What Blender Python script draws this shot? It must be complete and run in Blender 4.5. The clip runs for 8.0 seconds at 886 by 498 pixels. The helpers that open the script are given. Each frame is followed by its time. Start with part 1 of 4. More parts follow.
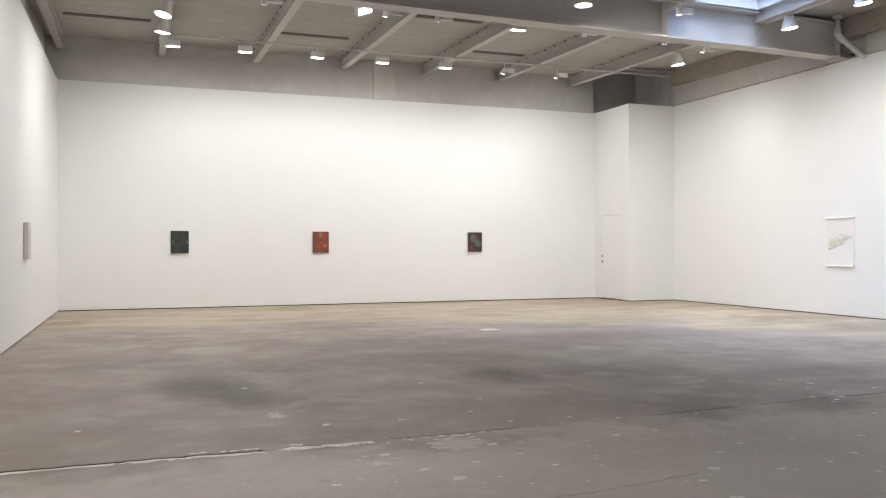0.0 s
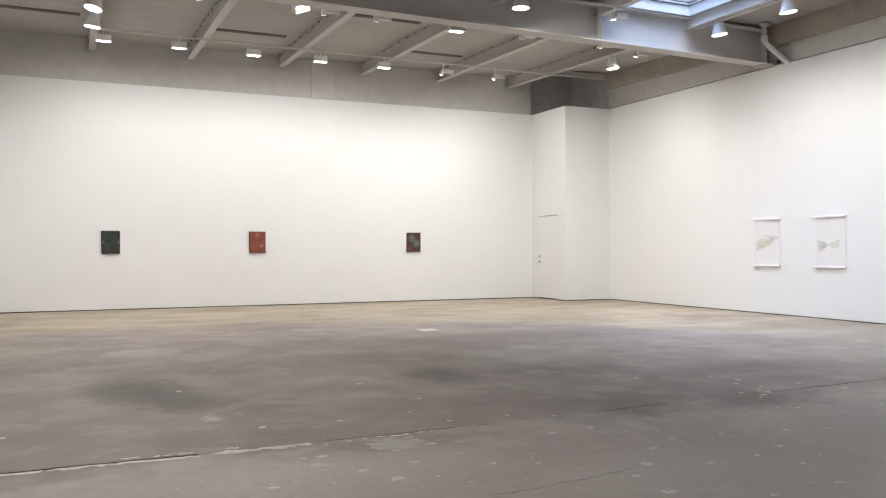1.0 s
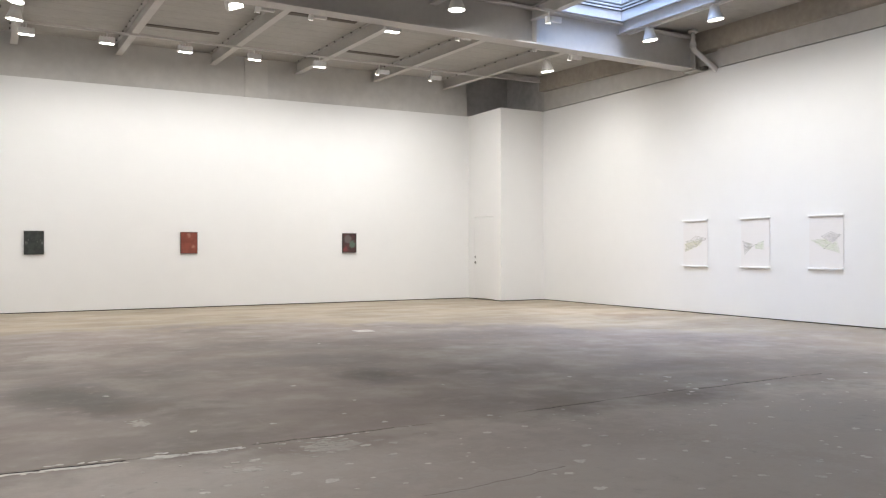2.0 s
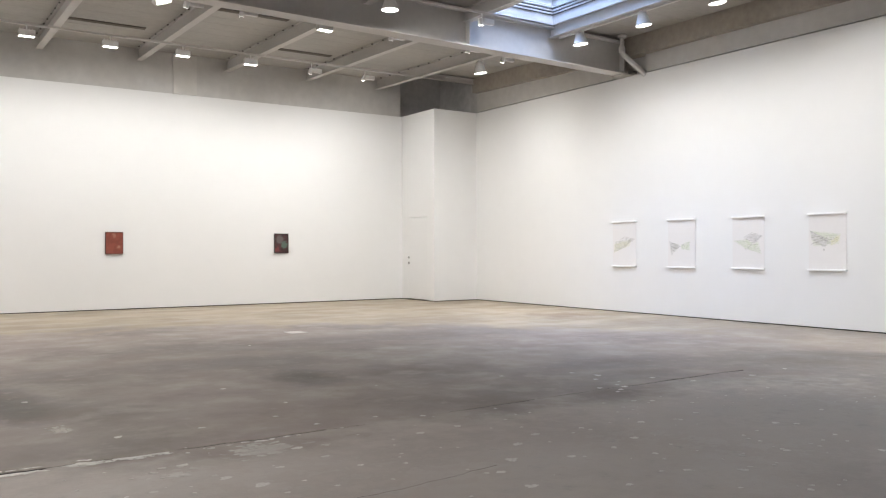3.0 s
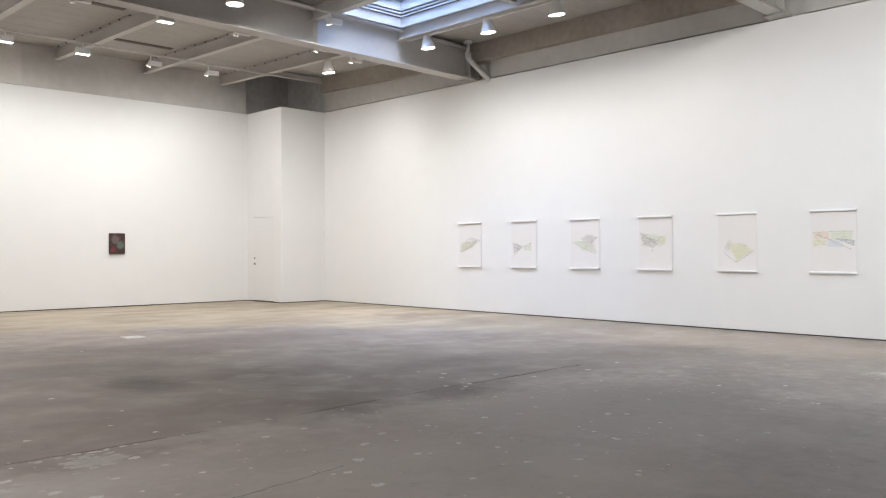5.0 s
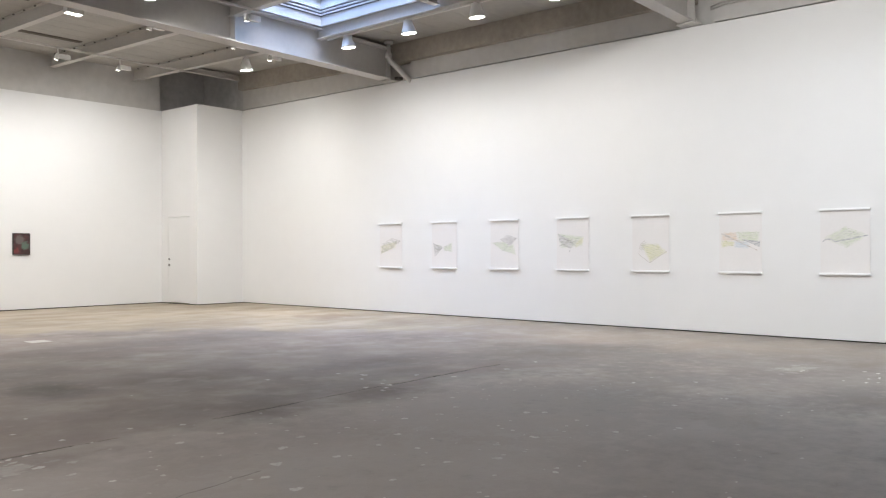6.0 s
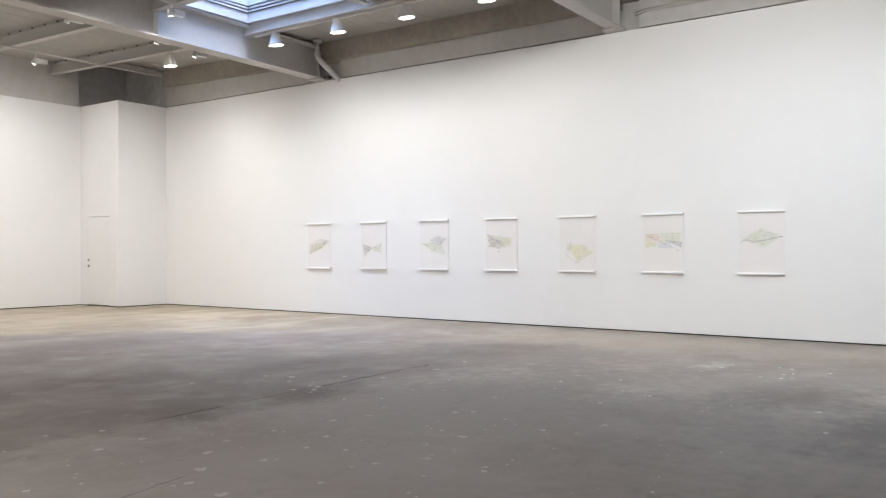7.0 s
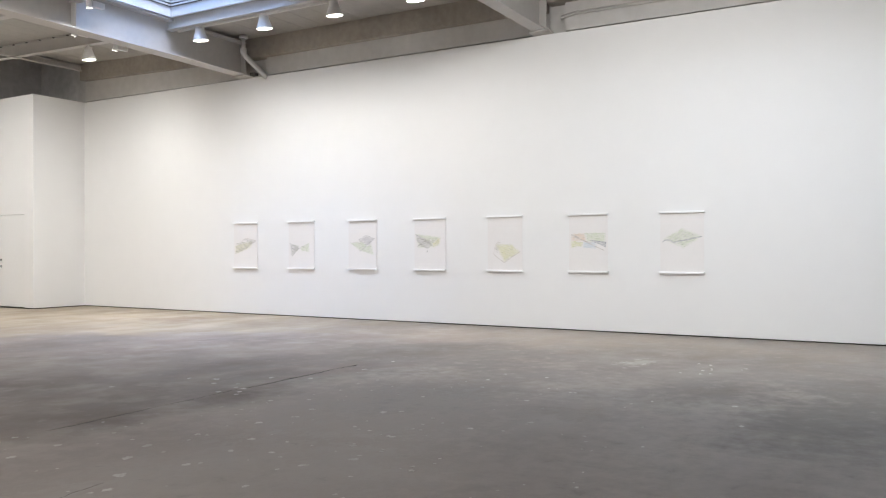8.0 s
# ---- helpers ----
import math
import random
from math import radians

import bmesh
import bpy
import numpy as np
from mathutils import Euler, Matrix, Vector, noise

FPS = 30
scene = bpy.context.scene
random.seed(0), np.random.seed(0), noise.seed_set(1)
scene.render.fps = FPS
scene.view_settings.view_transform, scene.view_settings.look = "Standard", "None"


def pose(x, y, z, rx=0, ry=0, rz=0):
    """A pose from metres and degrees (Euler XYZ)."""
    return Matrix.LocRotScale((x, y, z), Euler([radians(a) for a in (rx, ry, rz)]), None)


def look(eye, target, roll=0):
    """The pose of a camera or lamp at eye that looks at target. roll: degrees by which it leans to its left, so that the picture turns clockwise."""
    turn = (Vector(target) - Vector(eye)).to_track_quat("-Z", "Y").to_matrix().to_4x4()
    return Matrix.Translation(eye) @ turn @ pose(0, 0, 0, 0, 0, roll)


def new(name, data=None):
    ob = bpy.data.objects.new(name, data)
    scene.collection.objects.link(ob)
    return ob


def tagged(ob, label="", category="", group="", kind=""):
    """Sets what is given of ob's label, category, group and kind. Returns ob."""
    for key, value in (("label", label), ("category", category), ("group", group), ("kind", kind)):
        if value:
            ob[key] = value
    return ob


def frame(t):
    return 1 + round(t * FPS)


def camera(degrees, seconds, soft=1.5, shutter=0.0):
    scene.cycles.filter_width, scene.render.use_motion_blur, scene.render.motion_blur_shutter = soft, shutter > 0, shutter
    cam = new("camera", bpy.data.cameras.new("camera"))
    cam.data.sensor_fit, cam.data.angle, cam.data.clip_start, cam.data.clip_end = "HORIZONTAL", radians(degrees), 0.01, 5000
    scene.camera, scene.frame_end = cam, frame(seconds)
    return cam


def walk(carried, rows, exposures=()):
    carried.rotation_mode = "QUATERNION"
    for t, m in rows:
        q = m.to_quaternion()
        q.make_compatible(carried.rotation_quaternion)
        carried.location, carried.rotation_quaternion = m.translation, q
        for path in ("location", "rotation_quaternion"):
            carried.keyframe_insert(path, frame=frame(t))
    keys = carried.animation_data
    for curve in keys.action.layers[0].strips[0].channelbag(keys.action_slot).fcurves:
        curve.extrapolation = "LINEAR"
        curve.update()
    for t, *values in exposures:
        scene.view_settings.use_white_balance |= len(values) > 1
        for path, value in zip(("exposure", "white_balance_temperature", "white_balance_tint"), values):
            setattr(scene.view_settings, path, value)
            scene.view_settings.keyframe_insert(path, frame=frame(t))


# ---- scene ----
cam = camera(56.4, 8.0, soft=1.2)
PATH = [
    (0, (0.282, -0.139, 1.258), (0.975, 1.737, 1.259), -0.1),
    (0.5, (0.28, -0.145, 1.258), (1.041, 1.704, 1.259), -0.1),
    (1, (0.279, -0.148, 1.26), (1.109, 1.671, 1.261), -0.1),
    (1.5, (0.283, -0.148, 1.258), (1.182, 1.639, 1.26), -0.1),
    (3, (0.296, -0.148, 1.256), (1.4, 1.519, 1.26), -0.1),
    (3.5, (0.294, -0.156, 1.258), (1.467, 1.463, 1.262), -0.1),
    (4, (0.286, -0.172, 1.26), (1.531, 1.394, 1.264), -0.1),
    (4.5, (0.285, -0.18, 1.259), (1.601, 1.325, 1.263), -0.1),
    (6, (0.296, -0.179, 1.26), (1.816, 1.122, 1.266), -0.1),
    (6.5, (0.307, -0.175, 1.261), (1.881, 1.059, 1.267), -0.1),
    (7, (0.306, -0.178, 1.259), (1.93, 0.989, 1.266), -0.1),
    (7.5, (0.303, -0.185, 1.259), (1.975, 0.912, 1.265), -0.1),
    (8, (0.31, -0.187, 1.258), (2.028, 0.837, 1.264), -0.1),
]
walk(cam, [(t, look(eye, target, roll)) for t, eye, target, roll in PATH])

# ---- world, sun, exposure ----
SKY_LAMP, WASH, CAN = 72.0, 85.0, 130.0
world = bpy.data.worlds.new("sky")
scene.world = world
world.use_nodes = True
wn, wl = world.node_tree.nodes, world.node_tree.links
sky = wn.new("ShaderNodeTexSky")
sky.sky_type, sky.sun_disc = "NISHITA", False
sky.sun_elevation, sky.sun_rotation = radians(38), radians(200)
wn["Background"].inputs["Strength"].default_value = 0.08
wl.new(sky.outputs[0], wn["Background"].inputs["Color"])
sun = new("sun", bpy.data.lights.new("sun", "SUN"))
sun.data.energy, sun.data.angle, sun.data.color = 1.0, radians(12), (1.0, 0.96, 0.9)
sun.matrix_world = look((0, 0, 30), (4.0, 9.0, 14.0))
scene.view_settings.exposure = 0.37

# ---- plan ----
X_LEFT, X_RIGHT, Y_BACK, Y_FRONT, TOP = -1.255, 12.62, 18.46, -5.0, 4.755
DOOR_X, BOX_Y = 11.338, 16.91
G1_Y, G2_Y = 11.75, 5.19
BEAM_X = [-1.20 + 1.97 * k for k in range(7)]
SKY_X, SKY_Y = (8.74, 10.53), (8.75, 11.575)
SKY2_Y = (-3.0, 4.4)
RECESS_X, RECESS_Y = BEAM_X[6] + 0.07, 16.93
FLAT_Z = 5.505


def roof_z(y):
    """Underside of the deck: flat towards the front, rising to the back wall past the girder."""
    return FLAT_Z + 0.0235 * max(0.0, y - G1_Y)


# ---- materials ----
def shade(name, base, rough=0.6, metal=0.0, vary=0.12, big=0.6, fine=14.0, bump=0.1, bump_scale=60.0, tint=None):
    m = bpy.data.materials.new(name)
    m.use_nodes = True
    n, l = m.node_tree.nodes, m.node_tree.links
    b = n["Principled BSDF"]
    co = n.new("ShaderNodeTexCoord")
    a, c, d = (n.new("ShaderNodeTexNoise") for _ in range(3))
    for node, scale, detail in ((a, big, 5.0), (c, fine, 6.0), (d, bump_scale, 4.0)):
        node.inputs["Scale"].default_value, node.inputs["Detail"].default_value = scale, detail
        l.new(co.outputs["Object"], node.inputs["Vector"])
    mix = n.new("ShaderNodeMix")
    mix.data_type = "FLOAT"
    mix.inputs[0].default_value = 0.4
    l.new(a.outputs["Fac"], mix.inputs[2])
    l.new(c.outputs["Fac"], mix.inputs[3])
    ramp = n.new("ShaderNodeValToRGB")
    lo = [max(0.0, v * (1 - vary)) for v in base]
    hi = [min(1.0, v * (1 + vary)) for v in (tint or base)]
    ramp.color_ramp.elements[0].position, ramp.color_ramp.elements[1].position = 0.3, 0.7
    ramp.color_ramp.elements[0].color, ramp.color_ramp.elements[1].color = (*lo, 1), (*hi, 1)
    l.new(mix.outputs[0], ramp.inputs[0])
    l.new(ramp.outputs[0], b.inputs["Base Color"])
    rr = n.new("ShaderNodeMapRange")
    rr.inputs["To Min"].default_value, rr.inputs["To Max"].default_value = rough - 0.08, min(1.0, rough + 0.08)
    l.new(c.outputs["Fac"], rr.inputs["Value"])
    l.new(rr.outputs[0], b.inputs["Roughness"])
    b.inputs["Metallic"].default_value = metal
    if bump:
        bp = n.new("ShaderNodeBump")
        bp.inputs["Strength"].default_value, bp.inputs["Distance"].default_value = bump, 0.004
        l.new(d.outputs["Fac"], bp.inputs["Height"])
        l.new(bp.outputs[0], b.inputs["Normal"])
    return m


def glow(name, color, strength):
    m = bpy.data.materials.new(name)
    m.use_nodes = True
    b = m.node_tree.nodes["Principled BSDF"]
    b.inputs["Base Color"].default_value = (*color, 1)
    b.inputs["Emission Color"].default_value = (*color, 1)
    b.inputs["Emission Strength"].default_value = strength
    return m


def concrete_floor():
    """Worn concrete: grey-brown with cloudy traffic wear, oil blotches, and a paler, tan margin along two walls, less
    walked-on and with some floodlight in its colour.
    """
    m = bpy.data.materials.new("worn_concrete_floor")
    m.use_nodes = True
    n, l = m.node_tree.nodes, m.node_tree.links
    b = n["Principled BSDF"]
    co = n.new("ShaderNodeTexCoord").outputs["Object"]

    def noise_at(scale, detail=6.0, rough=0.55, stretch=None):
        v = co
        if stretch:
            mp = n.new("ShaderNodeMapping")
            mp.inputs["Scale"].default_value = stretch
            l.new(co, mp.inputs["Vector"])
            v = mp.outputs[0]
        t = n.new("ShaderNodeTexNoise")
        t.inputs["Scale"].default_value, t.inputs["Detail"].default_value, t.inputs["Roughness"].default_value = scale, detail, rough
        l.new(v, t.inputs["Vector"])
        return t.outputs["Fac"]

    def maths(op, x, y=None, clamp=False):
        k = n.new("ShaderNodeMath")
        k.operation, k.use_clamp = op, clamp
        for i, v in enumerate((x, y)):
            if v is None:
                continue
            if isinstance(v, (int, float)):
                k.inputs[i].default_value = v
            else:
                l.new(v, k.inputs[i])
        return k.outputs[0]

    def smooth(v, lo, hi, a=0.0, z=1.0):
        r = n.new("ShaderNodeMapRange")
        r.interpolation_type = "SMOOTHSTEP"
        for key, val in (("From Min", lo), ("From Max", hi), ("To Min", a), ("To Max", z)):
            r.inputs[key].default_value = val
        l.new(v, r.inputs["Value"])
        return r.outputs[0]

    def blend(fac, one, two):
        x = n.new("ShaderNodeMix")
        x.data_type = "RGBA"
        if isinstance(fac, (int, float)):
            x.inputs[0].default_value = fac
        else:
            l.new(fac, x.inputs[0])
        for sock, v in ((x.inputs[6], one), (x.inputs[7], two)):
            if isinstance(v, tuple):
                sock.default_value = (*v, 1)
            else:
                l.new(v, sock)
        return x.outputs[2]

    sep = n.new("ShaderNodeSeparateXYZ")
    l.new(co, sep.inputs[0])
    wide, mid, fine, grit = noise_at(0.33, 5), noise_at(1.3, 7, 0.6), noise_at(6.0, 8, 0.68), noise_at(55.0, 5, 0.7)
    drag, cloud, hue = noise_at(0.55, 7, 0.6), noise_at(1.9, 7, 0.6), noise_at(0.45, 4, 0.5)
    col = blend(smooth(drag, 0.36, 0.64), FLOOR_DARK, FLOOR_MID)
    col = blend(maths("MULTIPLY", smooth(hue, 0.38, 0.58), 0.75), col, FLOOR_PINK)
    col = blend(maths("MULTIPLY", smooth(cloud, 0.48, 0.66), 0.34), col, FLOOR_PALE)
    col = blend(maths("MULTIPLY", smooth(cloud, 0.46, 0.30), 0.38), col, FLOOR_DARK)
    # the slab nearer the entrance is more scoured; extra paleness stands in for light
    near = smooth(maths("ADD", sep.outputs["Y"], maths("MULTIPLY", maths("SUBTRACT", mid, 0.5), 1.6)), 5.25, 4.6)
    near = maths("MULTIPLY", near, smooth(maths("ADD", sep.outputs["X"], maths("MULTIPLY", maths("SUBTRACT", mid, 0.5), 3.0)), 11.0, 7.0))
    col = blend(maths("MULTIPLY", near, maths("ADD", maths("MULTIPLY", smooth(fine, 0.35, 0.7), 0.40), 0.70)), col, FLOOR_PALE)
    # the tan margin: a belt along the back wall that turns the corner and follows the long wall; part floodlight put
    # into colour
    wob = maths("ADD", maths("MULTIPLY", maths("SUBTRACT", wide, 0.5), 4.0), maths("MULTIPLY", maths("SUBTRACT", mid, 0.5), 2.6))
    belt_y = maths("SUBTRACT", sep.outputs["Y"], 13.7)
    belt_c = maths("DIVIDE", maths("SUBTRACT", maths("ADD", sep.outputs["X"], sep.outputs["Y"]), 18.8), 1.4)
    belt_x = maths("SUBTRACT", sep.outputs["X"], 10.5)
    margin_y = smooth(maths("ADD", maths("MAXIMUM", belt_y, belt_c), wob), -0.35, 0.75)
    margin_x = smooth(maths("ADD", belt_x, wob), -0.5, 0.9)
    margin_l = smooth(maths("ADD", maths("MULTIPLY", sep.outputs["X"], -1.0), maths("MULTIPLY", wob, 0.6)), -0.2, 1.2)
    streak = noise_at(0.9, 7, 0.62, (0.45, 1.3, 1.0))
    tan = maths("MAXIMUM", maths("MAXIMUM", margin_y, maths("MULTIPLY", margin_x, 0.40)), maths("MULTIPLY", margin_l, 0.35))
    col = blend(maths("MULTIPLY", tan, 0.85), col, blend(smooth(streak, 0.38, 0.62), FLOOR_TAN, FLOOR_TAN_PALE))
    col = blend(maths("MULTIPLY", maths("MULTIPLY", margin_x, smooth(sep.outputs["Y"], 11.0, 8.5)), 0.45), col, FLOOR_GREY)
    # rust-brown patches in the margin
    rust = maths("MULTIPLY", smooth(streak, 0.42, 0.30), tan)
    col = blend(maths("MULTIPLY", rust, 0.5), col, FLOOR_RUST)
    for cx, cy, rx, ry, k in RUST:
        dx = maths("DIVIDE", maths("SUBTRACT", sep.outputs["X"], cx), rx)
        dy = maths("DIVIDE", maths("SUBTRACT", sep.outputs["Y"], cy), ry)
        r = maths("SQRT", maths("ADD", maths("MULTIPLY", dx, dx), maths("MULTIPLY", dy, dy)))
        r = maths("ADD", r, maths("MULTIPLY", maths("SUBTRACT", cloud, 0.5), 3.5))
        col = blend(smooth(r, 0.5, 1.1, k, 0.0), col, FLOOR_RUST)
    # oil blotches, and dimmer light on the right floor as colour: centre, half length, half width, strength
    for cx, cy, rx, ry, k in BLOTCHES_AND_SHADE:
        dx = maths("DIVIDE", maths("SUBTRACT", sep.outputs["X"], cx), rx)
        dy = maths("DIVIDE", maths("SUBTRACT", sep.outputs["Y"], cy), ry)
        r = maths("SQRT", maths("ADD", maths("MULTIPLY", dx, dx), maths("MULTIPLY", dy, dy)))
        r = maths("ADD", r, maths("MULTIPLY", maths("SUBTRACT", mid, 0.5), 2.2))
        r = maths("ADD", r, maths("MULTIPLY", maths("SUBTRACT", fine, 0.5), 0.6))
        col = blend(smooth(r, 0.25, 1.25, k, 0.0), col, FLOOR_OIL_SHADE)
    # pale, broken paint and plaster stains, and broad brightening of the near floor: centre, half length, half width,
    # strength
    for cx, cy, rx, ry, k in PALE_AREAS:
        dx = maths("DIVIDE", maths("SUBTRACT", sep.outputs["X"], cx), rx)
        dy = maths("DIVIDE", maths("SUBTRACT", sep.outputs["Y"], cy), ry)
        r = maths("SQRT", maths("ADD", maths("MULTIPLY", dx, dx), maths("MULTIPLY", dy, dy)))
        r = maths("ADD", r, maths("MULTIPLY", maths("SUBTRACT", fine, 0.5), 4.5))
        col = blend(smooth(r, 0.45, 0.95, k, 0.0), col, FLOOR_PALEST)
    # scuffs, grain, pits
    col = blend(maths("MULTIPLY", smooth(fine, 0.55, 0.75), 0.38), col, FLOOR_PALE)
    col = blend(maths("MULTIPLY", smooth(fine, 0.42, 0.28), 0.22), col, FLOOR_OIL_SHADE)
    col = blend(maths("MULTIPLY", smooth(grit, 0.64, 0.74), 0.28), col, (0.36, 0.34, 0.32))
    col = blend(maths("MULTIPLY", smooth(grit, 0.36, 0.26), 0.40), col, (0.09, 0.082, 0.075))
    l.new(col, b.inputs["Base Color"])
    l.new(smooth(mid, 0.3, 0.7, 0.46, 0.66), b.inputs["Roughness"])
    b.inputs["Specular IOR Level"].default_value = 0.35
    bp = n.new("ShaderNodeBump")
    bp.inputs["Strength"].default_value, bp.inputs["Distance"].default_value = 0.35, 0.004
    l.new(maths("ADD", fine, maths("MULTIPLY", grit, 0.35)), bp.inputs["Height"])
    l.new(bp.outputs[0], b.inputs["Normal"])
    return m


FLOOR_DARK, FLOOR_MID, FLOOR_PALE = (0.196, 0.166, 0.146), (0.278, 0.238, 0.210), (0.425, 0.375, 0.340)
FLOOR_PINK, FLOOR_PALEST = (0.290, 0.240, 0.215), (0.50, 0.465, 0.43)
FLOOR_GREY, FLOOR_RUST = (0.22, 0.194, 0.173), (0.245, 0.185, 0.130)
RUST = [(11.1, 12.0, 0.75, 0.55, 0.7), (10.7, 11.4, 0.5, 0.4, 0.5), (-0.76, 15.4, 0.45, 0.6, 0.6), (-0.75, 7.9, 0.25, 0.3, 0.5), (4.4, 15.2, 0.5, 0.4, 0.45), (6.2, 2.2, 0.35, 0.3, 0.3)]
FLOOR_TAN, FLOOR_TAN_PALE, FLOOR_OIL_SHADE = (0.312, 0.256, 0.184), (0.420, 0.355, 0.264), (0.112, 0.096, 0.085)
# the broad ones at the end put missing near-floor brightness into the colour
PALE_AREAS = [(2.25, 4.84, 0.28, 0.12, 0.75), (1.27, 6.15, 0.07, 0.09, 0.7), (1.58, 4.55, 0.22, 0.16, 0.35), (1.95, 4.05, 0.14, 0.10, 0.35), (6.1, 2.25, 0.7, 0.28, 0.25),
          (9.4, 2.7, 0.4, 0.2, 0.4), (1.22, 5.07, 0.10, 0.06, 0.8), (2.9, 3.7, 0.5, 0.25, 0.25), (1.0, 10.6, 0.5, 0.4, 0.25), (3.6, 3.2, 1.6, 1.0, 0.34), (1.5, 4.35, 1.2, 0.35, 0.4), (5.6, 3.6, 1.4, 0.9, 0.24)]
# the broad one at (9.6, 2.2) darkens the right floor in place of dimmer light
BLOTCHES_AND_SHADE = [(0.72, 7.80, 0.40, 0.75, 0.85), (1.04, 7.45, 0.36, 0.85, 0.9), (1.12, 6.85, 0.35, 0.40, 0.6), (3.70, 7.45, 0.45, 0.65, 0.85), (3.85, 8.75, 0.8, 0.8, 0.5), (5.0, 10.3, 2.4, 0.8, 0.42), (7.4, 10.3, 1.6, 0.9, 0.5),
            (7.9, 1.4, 0.8, 0.7, 0.6), (6.95, 0.45, 1.3, 0.9, 0.6), (8.6, 0.2, 1.1, 0.9, 0.5), (7.1, 6.5, 1.1, 0.5, 0.55), (6.7, 5.75, 0.9, 0.35, 0.4), (7.4, 3.7, 2.2, 0.9, 0.3), (9.6, 2.2, 3.0, 3.0, 0.48), (2.6, 9.1, 1.6, 0.5, 0.3), (8.8, 5.2, 1.9, 1.5, 0.45), (10.6, 1.4, 0.8, 0.5, 0.4)]

MAT_FLOOR = concrete_floor()
MAT_GROOVE = shade("joint_dirt", (0.062, 0.054, 0.048), 0.95, vary=0.3)
MAT_SPECK = shade("paint_speck", (0.62, 0.595, 0.56), 0.75, vary=0.28, big=3.0, fine=60.0)
MAT_WALL = shade("white_wall_paint", (0.80, 0.795, 0.785), 0.62, vary=0.018, big=0.35, fine=3.0, bump=0.06, bump_scale=140)
# near-black, so the shade of the wall and door gaps is in the colour
MAT_REVEAL = shade("dark_gap_shade", (0.014, 0.013, 0.012), 0.9, vary=0.2)
MAT_UPPER = shade("grey_painted_masonry", (0.555, 0.54, 0.518), 0.8, vary=0.13, big=0.5, fine=5.0, bump=0.3, bump_scale=25)
MAT_PILASTER = shade("pale_painted_concrete", (0.64, 0.62, 0.59), 0.8, vary=0.10, big=0.6, fine=5.0, bump=0.3, bump_scale=25)
MAT_UPPER_DARK = shade("darker_grey_masonry", (0.44, 0.42, 0.395), 0.85, vary=0.18, big=0.7, fine=6.0, bump=0.3, bump_scale=25)
# darker than MAT_UPPER: the corner's shade is put into this colour
MAT_CORNER_SHADE = shade("corner_shade_masonry", (0.47, 0.46, 0.453), 0.9, vary=0.25, big=1.2, fine=7.0, bump=0.4, bump_scale=25)
MAT_BULK = shade("tan_concrete", (0.36, 0.325, 0.28), 0.88, vary=0.24, big=0.9, fine=8.0, bump=0.4, bump_scale=30)
MAT_DECK = shade("grey_painted_deck", (0.385, 0.366, 0.338), 0.7, vary=0.14, big=0.6, fine=9.0, bump=0.1)
MAT_LAP = shade("dusty_brown_sheet_edge", (0.115, 0.098, 0.082), 0.85, vary=0.25, big=1.5)
MAT_STEEL = shade("grey_painted_steel", (0.50, 0.48, 0.455), 0.52, vary=0.08, big=0.8, fine=10.0, bump=0.12, bump_scale=40)
# shade of the deck notches as a dark colour; the cleat shares it
MAT_NOTCH_CLEAT = shade("notch_shade_and_cleat", (0.10, 0.094, 0.086), 0.9, vary=0.2)
MAT_CURB = shade("white_painted_curb", (0.74, 0.75, 0.76), 0.5, vary=0.05)
MAT_BLADE = shade("dark_glazing_bar", (0.10, 0.105, 0.115), 0.5, vary=0.15)
MAT_TRACK = shade("pale_grey_track", (0.58, 0.56, 0.53), 0.45, vary=0.05)
MAT_LAMP = shade("white_lamp_enamel", (0.76, 0.75, 0.73), 0.38, vary=0.04)
MAT_LENS = glow("lit_lens", (1.0, 0.96, 0.89), 9.0)
MAT_PIPE = shade("grey_pvc_pipe", (0.60, 0.585, 0.565), 0.45, vary=0.06)
MAT_DOOR = shade("white_door_paint", (0.79, 0.785, 0.775), 0.5, vary=0.02, big=0.5, bump=0.04)
MAT_CHROME = shade("satin_nickel", (0.36, 0.35, 0.335), 0.3, metal=1.0, vary=0.05)
MAT_RAIL = shade("white_lacquer_rail", (0.90, 0.90, 0.895), 0.35, vary=0.01)
MAT_PAPER = shade("warm_white_paper", (0.785, 0.762, 0.745), 0.85, vary=0.02, big=2.0, fine=25.0, bump=0.06, bump_scale=220)
MAT_BACK = shade("backing_board", (0.72, 0.71, 0.70), 0.8, vary=0.02)
MAT_LINEN = shade("raw_canvas_edge", (0.50, 0.46, 0.40), 0.9, vary=0.1)
MAT_PALE = shade("pale_grey_canvas", (0.62, 0.60, 0.57), 0.8, vary=0.10, big=3.0, fine=22.0, bump=0.3, bump_scale=160)
MAT_EDGE_BLACK = shade("black_stained_wood", (0.022, 0.020, 0.019), 0.5, vary=0.25)
MAT_EDGE_BROWN = shade("dark_brown_wood", (0.065, 0.030, 0.024), 0.5, vary=0.25)
MAT_LIP = shade("pale_mortar", (0.74, 0.72, 0.68), 0.8, vary=0.18, big=6.0)
MAT_GLASS = bpy.data.materials.new("skylight_glass")
MAT_GLASS.use_nodes = True
gb = MAT_GLASS.node_tree.nodes["Principled BSDF"]
gb.inputs["Base Color"].default_value = (0.93, 0.97, 1.0, 1)
gb.inputs["Roughness"].default_value = 0.05
gb.inputs["Transmission Weight"].default_value, gb.inputs["IOR"].default_value = 1.0, 1.1


